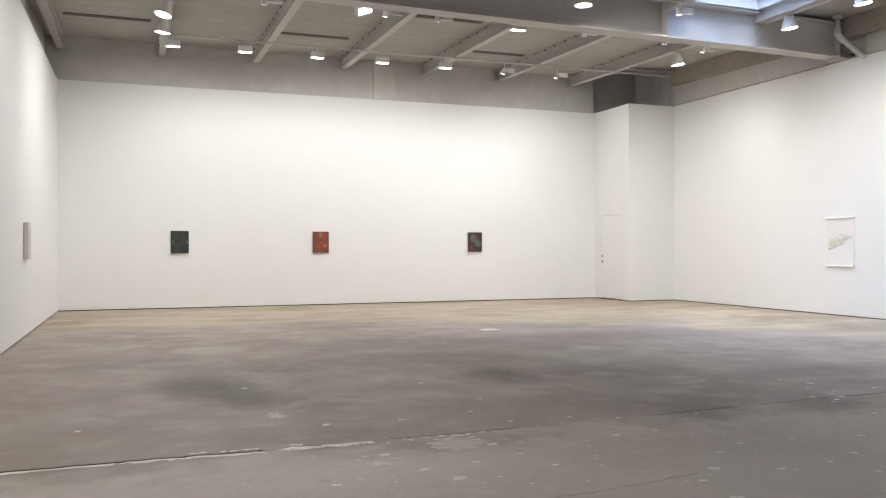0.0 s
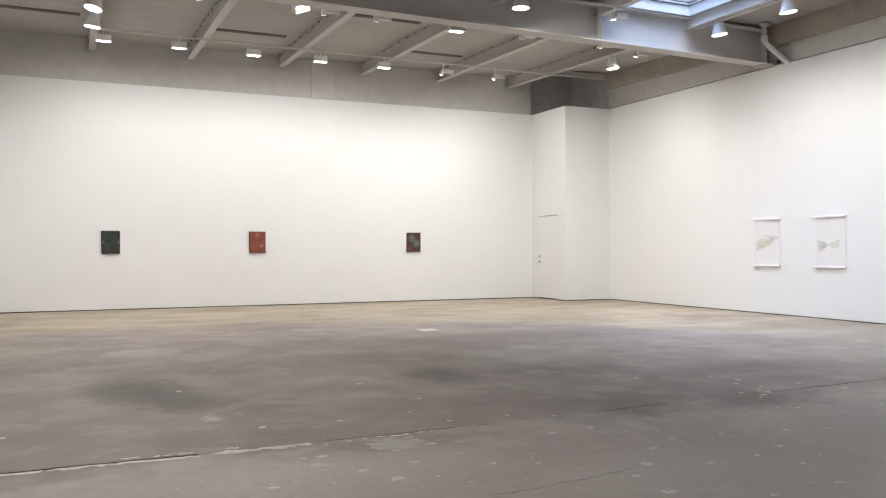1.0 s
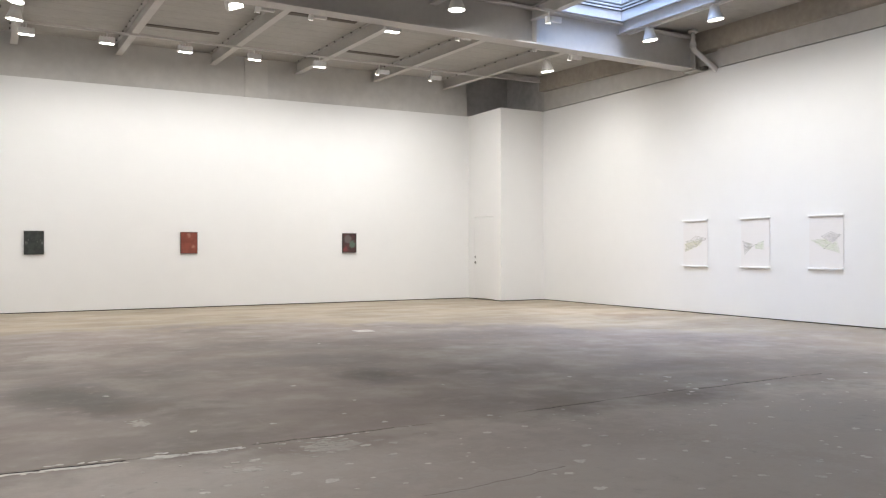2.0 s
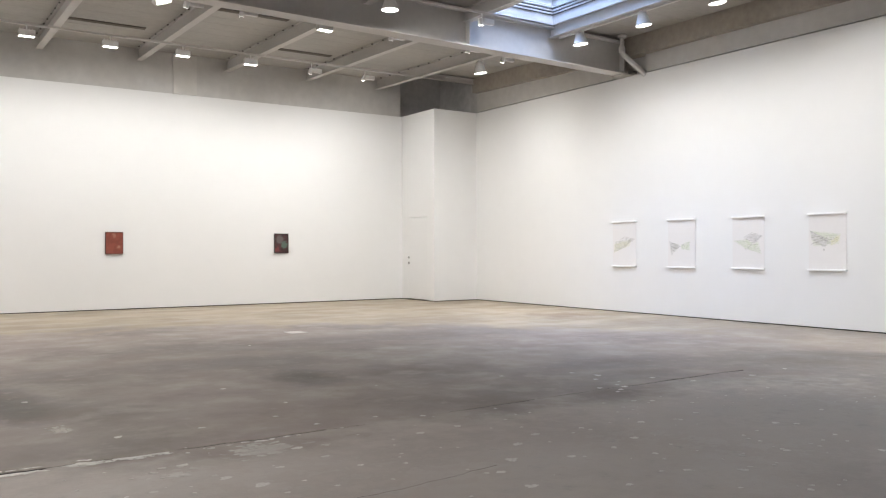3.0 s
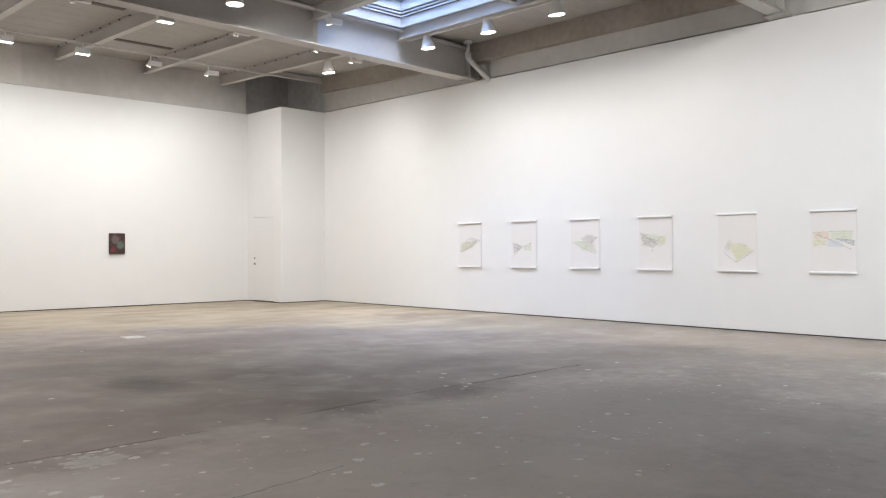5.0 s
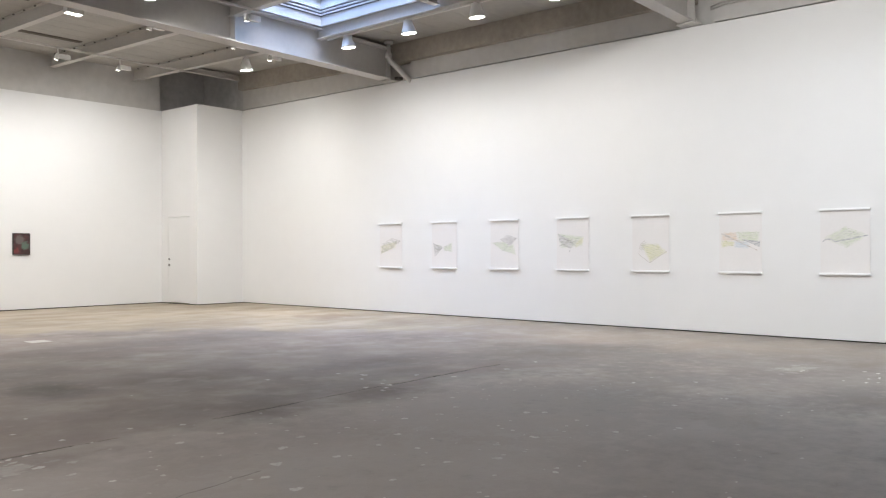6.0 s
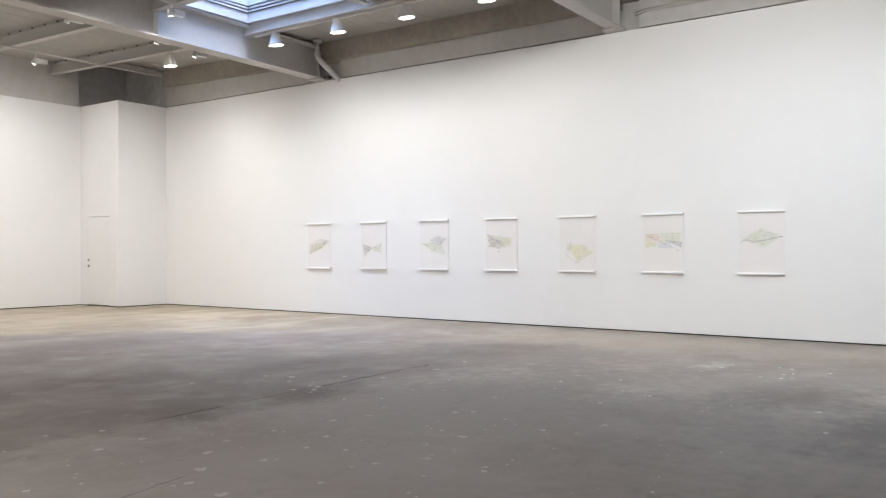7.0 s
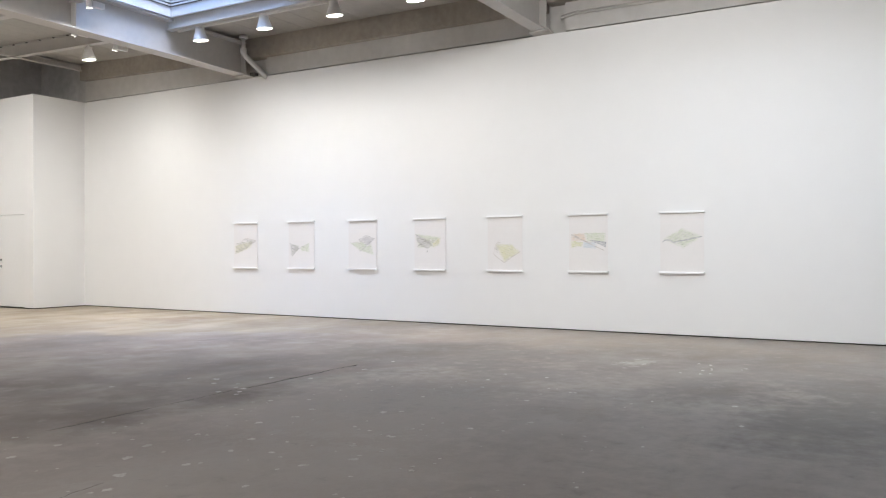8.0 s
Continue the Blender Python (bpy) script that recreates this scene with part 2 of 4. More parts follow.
# ---- building helpers ----
def part(name, bm, material, parent=None, label=""):
    me = bpy.data.meshes.new(name)
    bm.to_mesh(me)
    bm.free()
    me.materials.append(material)
    ob = new(name, me)
    if parent is not None:
        ob.parent = parent
    if label:
        ob["label"] = label
    return ob


def thing(name, at, label, category, group="", kind=""):
    e = new(name)
    e.empty_display_size = 0.1
    e.matrix_world = at if isinstance(at, Matrix) else Matrix.Translation(at)
    return tagged(e, label, category, group, kind)


def box(bm, lo, hi, bevel=0.0, m=None):
    """A box from corner to corner, its edges rounded by bevel."""
    size = [max(1e-4, b - a) for a, b in zip(lo, hi)]
    mid = [(a + b) / 2 for a, b in zip(lo, hi)]
    mat = Matrix.Translation(mid) @ Matrix.Diagonal((*size, 1))
    made = bmesh.ops.create_cube(bm, size=1.0, matrix=(m @ mat) if m else mat)
    if bevel:
        edges = {e for v in made["verts"] for e in v.link_edges}
        bmesh.ops.bevel(bm, geom=list(edges), offset=bevel, segments=2, affect="EDGES", profile=0.6)
    return bm


def block(name, lo, hi, material, bevel=0.0, parent=None, label=""):
    return part(name, box(bmesh.new(), lo, hi, bevel), material, parent, label)


def prism(bm, outline, a, b, axis):
    """An outline (pairs) drawn out along an axis from a to b: 0 for x with (y, z) pairs, 1 for y with (x, z) pairs."""
    ends = []
    for v in (a, b):
        pts = [(v, p, q) if axis == 0 else (p, v, q) for p, q in outline]
        ends.append([bm.verts.new(p) for p in pts])
    n = len(outline)
    for i in range(n):
        bm.faces.new((ends[0][i], ends[0][(i + 1) % n], ends[1][(i + 1) % n], ends[1][i]))
    bm.faces.new(ends[0][::-1])
    bm.faces.new(ends[1])
    bmesh.ops.recalc_face_normals(bm, faces=bm.faces)
    return bm


def turned(bm, profile, segments=28, m=None, cap=True):
    """A body of revolution about z from (radius, height) pairs."""
    rings = []
    for r, z in profile:
        ring = []
        for k in range(segments):
            a = 2 * math.pi * k / segments
            p = Vector((r * math.cos(a), r * math.sin(a), z))
            ring.append(bm.verts.new(m @ p if m else p))
        rings.append(ring)
    for one, two in zip(rings, rings[1:]):
        for k in range(segments):
            f = bm.faces.new((one[k], one[(k + 1) % segments], two[(k + 1) % segments], two[k]))
            f.smooth = True
    if cap:
        bm.faces.new(rings[0][::-1])
        bm.faces.new(rings[-1])
    bmesh.ops.recalc_face_normals(bm, faces=bm.faces)
    return bm


def tube(bm, points, radius, segments=16):
    """A round tube through points."""
    pts = [Vector(p) for p in points]
    rings = []
    for i, p in enumerate(pts):
        d = (pts[min(i + 1, len(pts) - 1)] - pts[max(i - 1, 0)]).normalized()
        q = d.to_track_quat("Z", "Y").to_matrix()
        rings.append([bm.verts.new(p + q @ Vector((radius * math.cos(2 * math.pi * k / segments), radius * math.sin(2 * math.pi * k / segments), 0))) for k in range(segments)])
    for one, two in zip(rings, rings[1:]):
        for k in range(segments):
            f = bm.faces.new((one[k], one[(k + 1) % segments], two[(k + 1) % segments], two[k]))
            f.smooth = True
    bm.faces.new(rings[0][::-1])
    bm.faces.new(rings[-1])
    bmesh.ops.recalc_face_normals(bm, faces=bm.faces)
    return bm


# ---- floor ----
def joint_y(x):
    """The line of the cracked slab joint."""
    k = min(1.0, max(0.0, (x - 2.0) / 5.5))
    return 5.132 + 0.21 * k * k * (3 - 2 * k) + 0.036 * noise.noise((x * 1.7, 3.1, 0)) + 0.012 * noise.noise((x * 7.0, 8.0, 0)) + 0.008 * noise.noise((x * 19.0, 5.0, 0))


def build_floor():
    bm = bmesh.new()
    x0, x1, step = X_LEFT - 0.3, X_RIGHT + 0.3, 0.03
    rows, deep = [], []
    for k in range(int((x1 - x0) / step) + 1):
        x = x0 + k * step
        y = joint_y(x)
        half = 0.0014 + 0.007 * max(0.0, noise.noise((x * 2.3, 0.7, 4.0)) + 0.05)
        if x < 1.0:
            half = 0.018 + 0.006 * noise.noise((x * 3.1, 2.7, 1.0))
        elif 5.9 < x < 7.7 or 2.0 < x < 2.8:
            half = max(half, 0.0065 + 0.006 * noise.noise((x * 3.1, 2.7, 1.0)))
        elif x > 8.0:
            half *= 0.3
        f = min(1.0, max(0.0, (half - 0.0016) / 0.004))
        deep.append(f > 0.05)
        far, near = y + half, y - half
        rows.append([bm.verts.new(p) for p in ((x, Y_BACK + 0.3, 0), (x, far + 0.02, 0), (x, far, -0.004 * f), (x, far - 0.001, -0.03 * f),
                                               (x, near + 0.001, -0.03 * f), (x, near, -0.004 * f), (x, near - 0.015, 0), (x, Y_FRONT - 0.3, 0))])
    for a, b, open_here in zip(rows, rows[1:], deep):
        for i in range(7):
            f = bm.faces.new((a[i], a[i + 1], b[i + 1], b[i]))
            f.material_index = 1 if i in (2, 3, 4) and open_here else 0
    bmesh.ops.recalc_face_normals(bm, faces=bm.faces)
    if sum(f.normal.z for f in bm.faces) < 0:
        bmesh.ops.reverse_faces(bm, faces=bm.faces)
    ob = part("floor", bm, MAT_FLOOR)
    ob.data.materials.append(MAT_GROOVE)
    return tagged(ob, "worn grey-brown concrete floor with oil stains and a cracked joint", "floor", kind="structure")


floor = build_floor()


# ---- walls ----
def white_wall(name, lo, hi, label):
    """A plasterboard wall that stops above the floor over a dark recessed base."""
    w = part(name, box(bmesh.new(), (lo[0], lo[1], 0.020), hi), MAT_WALL)
    tagged(w, label, "wall", kind="structure")
    part("base_reveal", box(bmesh.new(), (lo[0] + 0.055, lo[1] + 0.055, -0.03), (hi[0] - 0.055, hi[1] - 0.055, 0.020)), MAT_REVEAL, w, "dark recessed base")
    return w


T = 0.14
white_wall("wall_back", (X_LEFT - T, Y_BACK, 0), (X_RIGHT + T, Y_BACK + T, TOP), "tall white painted plasterboard gallery wall with three paintings")
white_wall("wall_left", (X_LEFT - T, Y_FRONT, 0), (X_LEFT, Y_BACK - 0.002, TOP), "tall white painted plasterboard wall")
white_wall("wall_right", (X_RIGHT, Y_FRONT, 0), (X_RIGHT + T, Y_BACK - 0.002, TOP), "long white painted plasterboard wall hung with seven drawings")
white_wall("wall_front", (X_LEFT - T, Y_FRONT - T, 0), (X_RIGHT + T, Y_FRONT - 0.002, TOP), "plain white wall closing the gallery")

# the closet that juts out of the corner, with its flush door
D0, D1, DH = 17.229, 18.165, 2.108


def build_closet():
    w = part("wall_closet_front", box(bmesh.new(), (DOOR_X, BOX_Y, 0.020), (X_RIGHT - 0.002, BOX_Y + 0.1, TOP)), MAT_WALL)
    tagged(w, "white boxed-out corner closet wall", "wall", kind="structure")
    part("base_reveal", box(bmesh.new(), (DOOR_X + 0.05, BOX_Y + 0.05, -0.03), (X_RIGHT - 0.02, BOX_Y + 0.08, 0.020)), MAT_REVEAL, w)
    y0 = BOX_Y + 0.1
    bm = bmesh.new()
    outline = [(y0, 0.020), (D0, 0.020), (D0, DH), (D1, DH), (D1, 0.020), (Y_BACK - 0.002, 0.020), (Y_BACK - 0.002, TOP), (y0, TOP)]
    prism(bm, outline, DOOR_X, DOOR_X + 0.1, 0)
    s = part("wall_closet_side", bm, MAT_WALL)
    tagged(s, "white closet side wall with a flush door", "wall", kind="structure")
    for a, b in ((y0, D0), (D1, Y_BACK - 0.02)):
        part("base_reveal", box(bmesh.new(), (DOOR_X + 0.02, a, -0.03), (DOOR_X + 0.08, b, 0.020)), MAT_REVEAL, s)
    lid = part("closet_top", box(bmesh.new(), (DOOR_X + 0.1, BOX_Y + 0.1, TOP - 0.1), (X_RIGHT - 0.002, Y_BACK - 0.002, TOP - 0.004)), MAT_WALL)
    tagged(lid, "white closet lid", "wall", kind="structure")
    door = thing("door_1", (DOOR_X, (D0 + D1) / 2, 0), "flush white painted closet door, shut, with nickel lock fittings", "door", kind="structure")
    half = (D1 - D0) / 2
    block("leaf", (0.002, -half + 0.0012, 0.034), (0.045, half - 0.0012, DH - 0.012), MAT_DOOR, 0.0015, door)
    block("threshold", (0.01, -half, -0.02), (0.09, half, 0.004), MAT_REVEAL, 0, door, "dark strip for the shaded gap under the door")
    out = pose(0, 0, 0, 0, -90, 0)
    for z, r, d in ((1.083, 0.030, 0.016), (0.940, 0.034, 0.014)):
        m = Matrix.Translation((0.002, half - 0.05, z)) @ out
        name = "lock_rose" if d > 0.015 else "pull_rose"
        rose = part(name, turned(bmesh.new(), [(r, 0), (r, d * 0.6), (r * 0.85, d)], 24, m), MAT_CHROME, door, "round nickel fitting")
        part("cylinder", turned(bmesh.new(), [(r * 0.45, d), (r * 0.45, d + 0.014), (r * 0.36, d + 0.017)], 18, m), MAT_CHROME, rose)


build_closet()


# ---- masonry above the white walls ----
CORNER_X = 11.30

def upper_walls():
    bm = bmesh.new()
    box(bm, (X_LEFT - 0.5, Y_BACK + T + 0.08, 0), (X_RIGHT + 0.6, Y_BACK + T + 0.4, 6.2))
    tagged(part("wall_north_masonry", bm, MAT_UPPER_DARK), "darker grey painted masonry wall under the roof deck", "wall", kind="structure")
    ledge = part("ring_beam", box(bmesh.new(), (X_LEFT - 0.3, Y_BACK + 0.012, TOP + 0.003), (CORNER_X, Y_BACK + T + 0.08, 5.372), 0.004), MAT_UPPER)
    tagged(ledge, "smooth grey painted concrete band above the white wall", "ring beam", kind="structure")
    up = part("wall_head", box(bmesh.new(), (X_LEFT - 0.3, Y_BACK + 0.035, 5.374), (CORNER_X - 0.003, Y_BACK + T + 0.079, 5.80)), MAT_UPPER)
    tagged(up, "dusty grey masonry between the roof beams", "wall", kind="structure")
    # both corner pieces take the darker tone that stands for shade
    c = part("corner_masonry", box(bmesh.new(), (CORNER_X, Y_BACK + T + 0.04, TOP - 0.1), (X_RIGHT + T + 0.018, Y_BACK + T + 0.078, 6.09), 0.003), MAT_CORNER_SHADE)
    tagged(c, "grey masonry set back above the closet, toned for the corner's shade", "wall", kind="structure")
    c = part("corner_masonry", box(bmesh.new(), (X_RIGHT + 0.04, RECESS_Y, TOP - 0.1), (X_RIGHT + T + 0.018, Y_BACK + T + 0.038, 6.09), 0.003), MAT_CORNER_SHADE)
    tagged(c, "grey masonry beside the added recess, toned for the corner's shade", "wall", kind="structure")
    p = part("pilaster", box(bmesh.new(), (5.43, Y_BACK - 0.02, TOP + 0.003), (5.955, Y_BACK + T + 0.08, 5.64), 0.006), MAT_PILASTER)
    tagged(p, "grey painted concrete pilaster above the white wall", "pilaster", kind="structure")
    j = part("panel_joint", box(bmesh.new(), (0.425, Y_BACK + 0.004, TOP + 0.004), (0.447, Y_BACK + 0.014, 5.37), 0.002), MAT_UPPER)
    tagged(j, "thin cover strip on the grey band", "cover strip", kind="structure")
    for name, xa, xb in (("wall_east_masonry", X_RIGHT + T + 0.02, X_RIGHT + T + 0.3), ("wall_west_masonry", X_LEFT - T - 0.4, X_LEFT - T - 0.1)):
        w = part(name, box(bmesh.new(), (xa, Y_FRONT - 0.4, 0), (xb, Y_BACK + T + 0.07, 6.2)), MAT_UPPER)
        tagged(w, "grey painted masonry wall behind the white lining", "wall", kind="structure")
    for ya, yb in ((G1_Y + 0.17, RECESS_Y - 0.002), (G2_Y + 0.17, G1_Y - 0.5), (Y_FRONT, G2_Y - 0.3)):
        u = part("upper_wall_band", box(bmesh.new(), (X_RIGHT + 0.035, ya, TOP + 0.027), (X_RIGHT + T + 0.018, yb, FLAT_Z - 0.02), 0.003), MAT_UPPER)
        tagged(u, "smooth grey painted masonry band above the long white wall", "wall band", kind="structure")
    # a dark strip fills the gap in place of its shade
    g = part("wall_top_gap_shade", box(bmesh.new(), (X_RIGHT + 0.09, Y_FRONT, TOP + 0.002), (X_RIGHT + T + 0.016, BOX_Y, TOP + 0.025)), MAT_REVEAL)
    tagged(g, "dark strip for the shaded gap between the white wall and the grey band", "gap", kind="structure")
    w = part("wall_south_masonry", box(bmesh.new(), (X_LEFT - 0.5, Y_FRONT - 0.5, 0), (X_RIGHT + 0.6, Y_FRONT - T - 0.05, 6.2)), MAT_UPPER)
    tagged(w, "grey painted masonry wall closing the gallery", "wall", kind="structure")
    # the concrete bulkhead under the deck along the long wall, bay by bay
    for ya, yb, low in ((G1_Y + 0.02, RECESS_Y, 0.375), (G2_Y + 0.02, G1_Y - 0.02, 0.375), (Y_FRONT, G2_Y - 0.02, 0.27)):
        bm = bmesh.new()
        out = []
        for y in (ya, yb):
            z = roof_z(y) + 0.02
            out.append([bm.verts.new(p) for p in ((12.50, y, z - low - 0.02), (X_RIGHT + T + 0.02, y, z - low - 0.02), (X_RIGHT + T + 0.02, y, z), (12.50, y, z))])
        for i in range(4):
            bm.faces.new((out[0][i], out[0][(i + 1) % 4], out[1][(i + 1) % 4], out[1][i]))
        bm.faces.new(out[0][::-1]), bm.faces.new(out[1])
        bmesh.ops.recalc_face_normals(bm, faces=bm.faces)
        bmesh.ops.bevel(bm, geom=list(bm.edges), offset=0.012, segments=2, affect="EDGES")
        tagged(part("bulkhead", bm, MAT_BULK), "rough tan concrete bulkhead along the wall top", "bulkhead", kind="structure")


upper_walls()


# ---- roof deck ----
def deck_profile(ya, yb):
    """Flutes across the bay, from ya up to yb."""
    pts, y, pitch, depth = [(ya, roof_z(ya) + 0.005)], ya, 0.45, 0.005
    while y + pitch < yb:
        for dy, up in ((0.006, 0), (0.426, 0), (0.431, 1), (0.445, 1)):
            pts.append((y + dy, roof_z(y + dy) + depth * up))
        y += pitch
    pts.append((yb, roof_z(yb) + 0.005))
    return pts


def build_deck():
    bm = bmesh.new()
    west, east = X_LEFT - 0.4, X_RIGHT + 0.5
    for ya, yb, hole in ((G1_Y, RECESS_Y, None), (RECESS_Y, Y_BACK + 0.4, (RECESS_X, east)), (G2_Y, SKY_Y[0], None), (SKY_Y[0], SKY_Y[1], SKY_X), (SKY_Y[1], G1_Y, None),
                         (Y_FRONT - 0.4, SKY2_Y[0], None), (SKY2_Y[0], SKY2_Y[1], SKY_X), (SKY2_Y[1], G2_Y, None)):
        pts = deck_profile(ya, yb)
        for xa, xb in ([(west, east)] if not hole else [p for p in ((west, hole[0]), (hole[1], east)) if p[1] > p[0]]):
            one = [bm.verts.new((xa, *p)) for p in pts]
            two = [bm.verts.new((xb, *p)) for p in pts]
            for i in range(len(pts) - 1):
                bm.faces.new((one[i], two[i], two[i + 1], one[i + 1]))
            # unseen sheet above the deck, added to keep sky light out
            top = [bm.verts.new((x, y, 6.15)) for x in (xa, xb) for y in (ya, yb)]
            bm.faces.new((top[0], top[1], top[3], top[2]))
    ob = part("ceiling", bm, MAT_DECK)
    tagged(ob, "grey painted corrugated steel roof deck", "ceiling", kind="structure")
    # a recess added above the corner bay so that it falls dark
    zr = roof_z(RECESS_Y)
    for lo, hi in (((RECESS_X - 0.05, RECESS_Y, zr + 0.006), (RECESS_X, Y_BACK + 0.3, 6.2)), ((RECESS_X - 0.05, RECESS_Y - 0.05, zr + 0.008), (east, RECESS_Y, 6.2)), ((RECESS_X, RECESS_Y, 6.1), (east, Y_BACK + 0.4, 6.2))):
        v = part("added_recess_lining", box(bmesh.new(), lo, hi), MAT_CORNER_SHADE)
        tagged(v, "lining of a recess added to keep the corner bay dark", "roof void", kind="structure")
    for x0, x1, y in ((-1.0, 0.52, 16.42), (2.95, 4.37, 16.46), (7.2, 8.42, 16.58), (5.0, 6.4, 14.2)):
        lap = part("lapped_sheet_edge", box(bmesh.new(), (x0, y, roof_z(y) - 0.016), (x1, y + 0.15, roof_z(y) + 0.01), 0.003), MAT_LAP)
        tagged(lap, "dusty brown lapped edge of a roof deck sheet", "deck edge", kind="structure")


build_deck()


# ---- steel ----
def i_beam(name, a, b, depth, width, flange, web, label):
    """A rolled steel section whose bottom runs from a to b."""
    a, b = Vector(a), Vector(b)
    run = b - a
    bm = bmesh.new()
    h, w, t = width / 2, web / 2, flange
    out = [(-h, 0), (h, 0), (h, t), (w, t), (w, depth - t), (h, depth - t), (h, depth), (-h, depth), (-h, depth - t), (-w, depth - t), (-w, t), (-h, t)]
    prism(bm, out, 0, run.length, 1)
    ob = part(name, bm, MAT_STEEL)
    y = run.normalized()
    x = y.cross(Vector((0, 0, 1))).normalized()
    m = Matrix((x, y, x.cross(y))).transposed().to_4x4()
    ob.matrix_world = Matrix.Translation(a) @ m
    return tagged(ob, label, "steel beam", kind="structure")


def girder_z(x):
    return 4.885 - 0.0105 * (x - 3.5)


for gy, reach, broad in ((G1_Y, 12.44, 0.30), (G2_Y + 0.06, 12.50, 0.23)):
    g = i_beam("girder", (X_LEFT - 0.3, gy, girder_z(X_LEFT - 0.3)), (reach, gy, girder_z(reach)), 0.64, broad, 0.028, 0.016, "deep grey painted steel roof girder")
    # bearing bracket on the wall
    br = thing("bearing_bracket", (12.44, gy, girder_z(12.44)), "dark steel bearing bracket at the girder's end", "bracket", kind="structure")
    block("seat_plate", (-0.05, -0.17, -0.026), (0.2, 0.17, -0.002), MAT_STEEL, 0.004, br)
    block("end_plate", (-0.004, -0.13, 0.002), (0.014, 0.13, 0.6), MAT_STEEL, 0.003, br)
    for k in (-1, 1):
        part("bolt", turned(bmesh.new(), [(0.018, 0), (0.018, 0.02), (0.012, 0.028)], 6, pose(-0.025, k * 0.155, -0.002)), MAT_STEEL, br)
    if gy == G1_Y:
        block("cleat", (0.03, -0.33, -0.025), (0.16, -0.21, 0.035), MAT_NOTCH_CLEAT, 0.012, br)

notch_mesh = None
for x in BEAM_X:
    z1, z0 = roof_z(Y_BACK) - 0.262, roof_z(G1_Y) - 0.262
    rb = i_beam("roof_beam", (x, G1_Y + 0.01, z0), (x, Y_BACK + T + 0.06, z1 + 0.004), 0.259, 0.135, 0.013, 0.009, "grey painted steel roof beam")
    if notch_mesh is None:
        notch_mesh = bpy.data.meshes.new("flute_notch")
        cb = box(bmesh.new(), (-0.092, -0.022, 0.228), (-0.066, 0.022, 0.250), 0.006)
        cb.to_mesh(notch_mesh)
        cb.free()
        notch_mesh.materials.append(MAT_NOTCH_CLEAT)
    # dark tabs in place of the shaded flute notches along the beam top
    for k in range(14):
        c = new("flute_notch", notch_mesh)
        c.parent, c.location = rb, (0, 0.55 + 0.45 * k, 0)
for x in BEAM_X:
    for ya, yb in ((G2_Y + 0.01, G1_Y - 0.01), (Y_FRONT - 0.1, G2_Y - 0.01)):
        i_beam("roof_beam", (x, ya, 5.262), (x, yb, 5.262), 0.240, 0.14, 0.013, 0.009, "grey painted steel roof beam")
st = part("web_stiffener", box(bmesh.new(), (BEAM_X[5] - 0.004, G1_Y - 0.145, girder_z(8.65) + 0.03), (BEAM_X[5] + 0.010, G1_Y - 0.008, 5.26), 0.002), MAT_STEEL)
tagged(st, "grey steel stiffener plate welded to the girder web", "stiffener", kind="structure")
i_beam("trimmer_beam", (BEAM_X[5] + 0.09, SKY_Y[0] - 0.05, 5.30), (BEAM_X[6] - 0.09, SKY_Y[0] - 0.05, 5.30), 0.20, 0.12, 0.012, 0.008, "grey painted steel trimmer at the skylight")


i_beam("trimmer_beam", (BEAM_X[6] + 0.09, 16.86, 5.46), (12.49, 16.86, 5.46), 0.12, 0.10, 0.012, 0.008, "short grey painted steel trimmer in the corner bay")


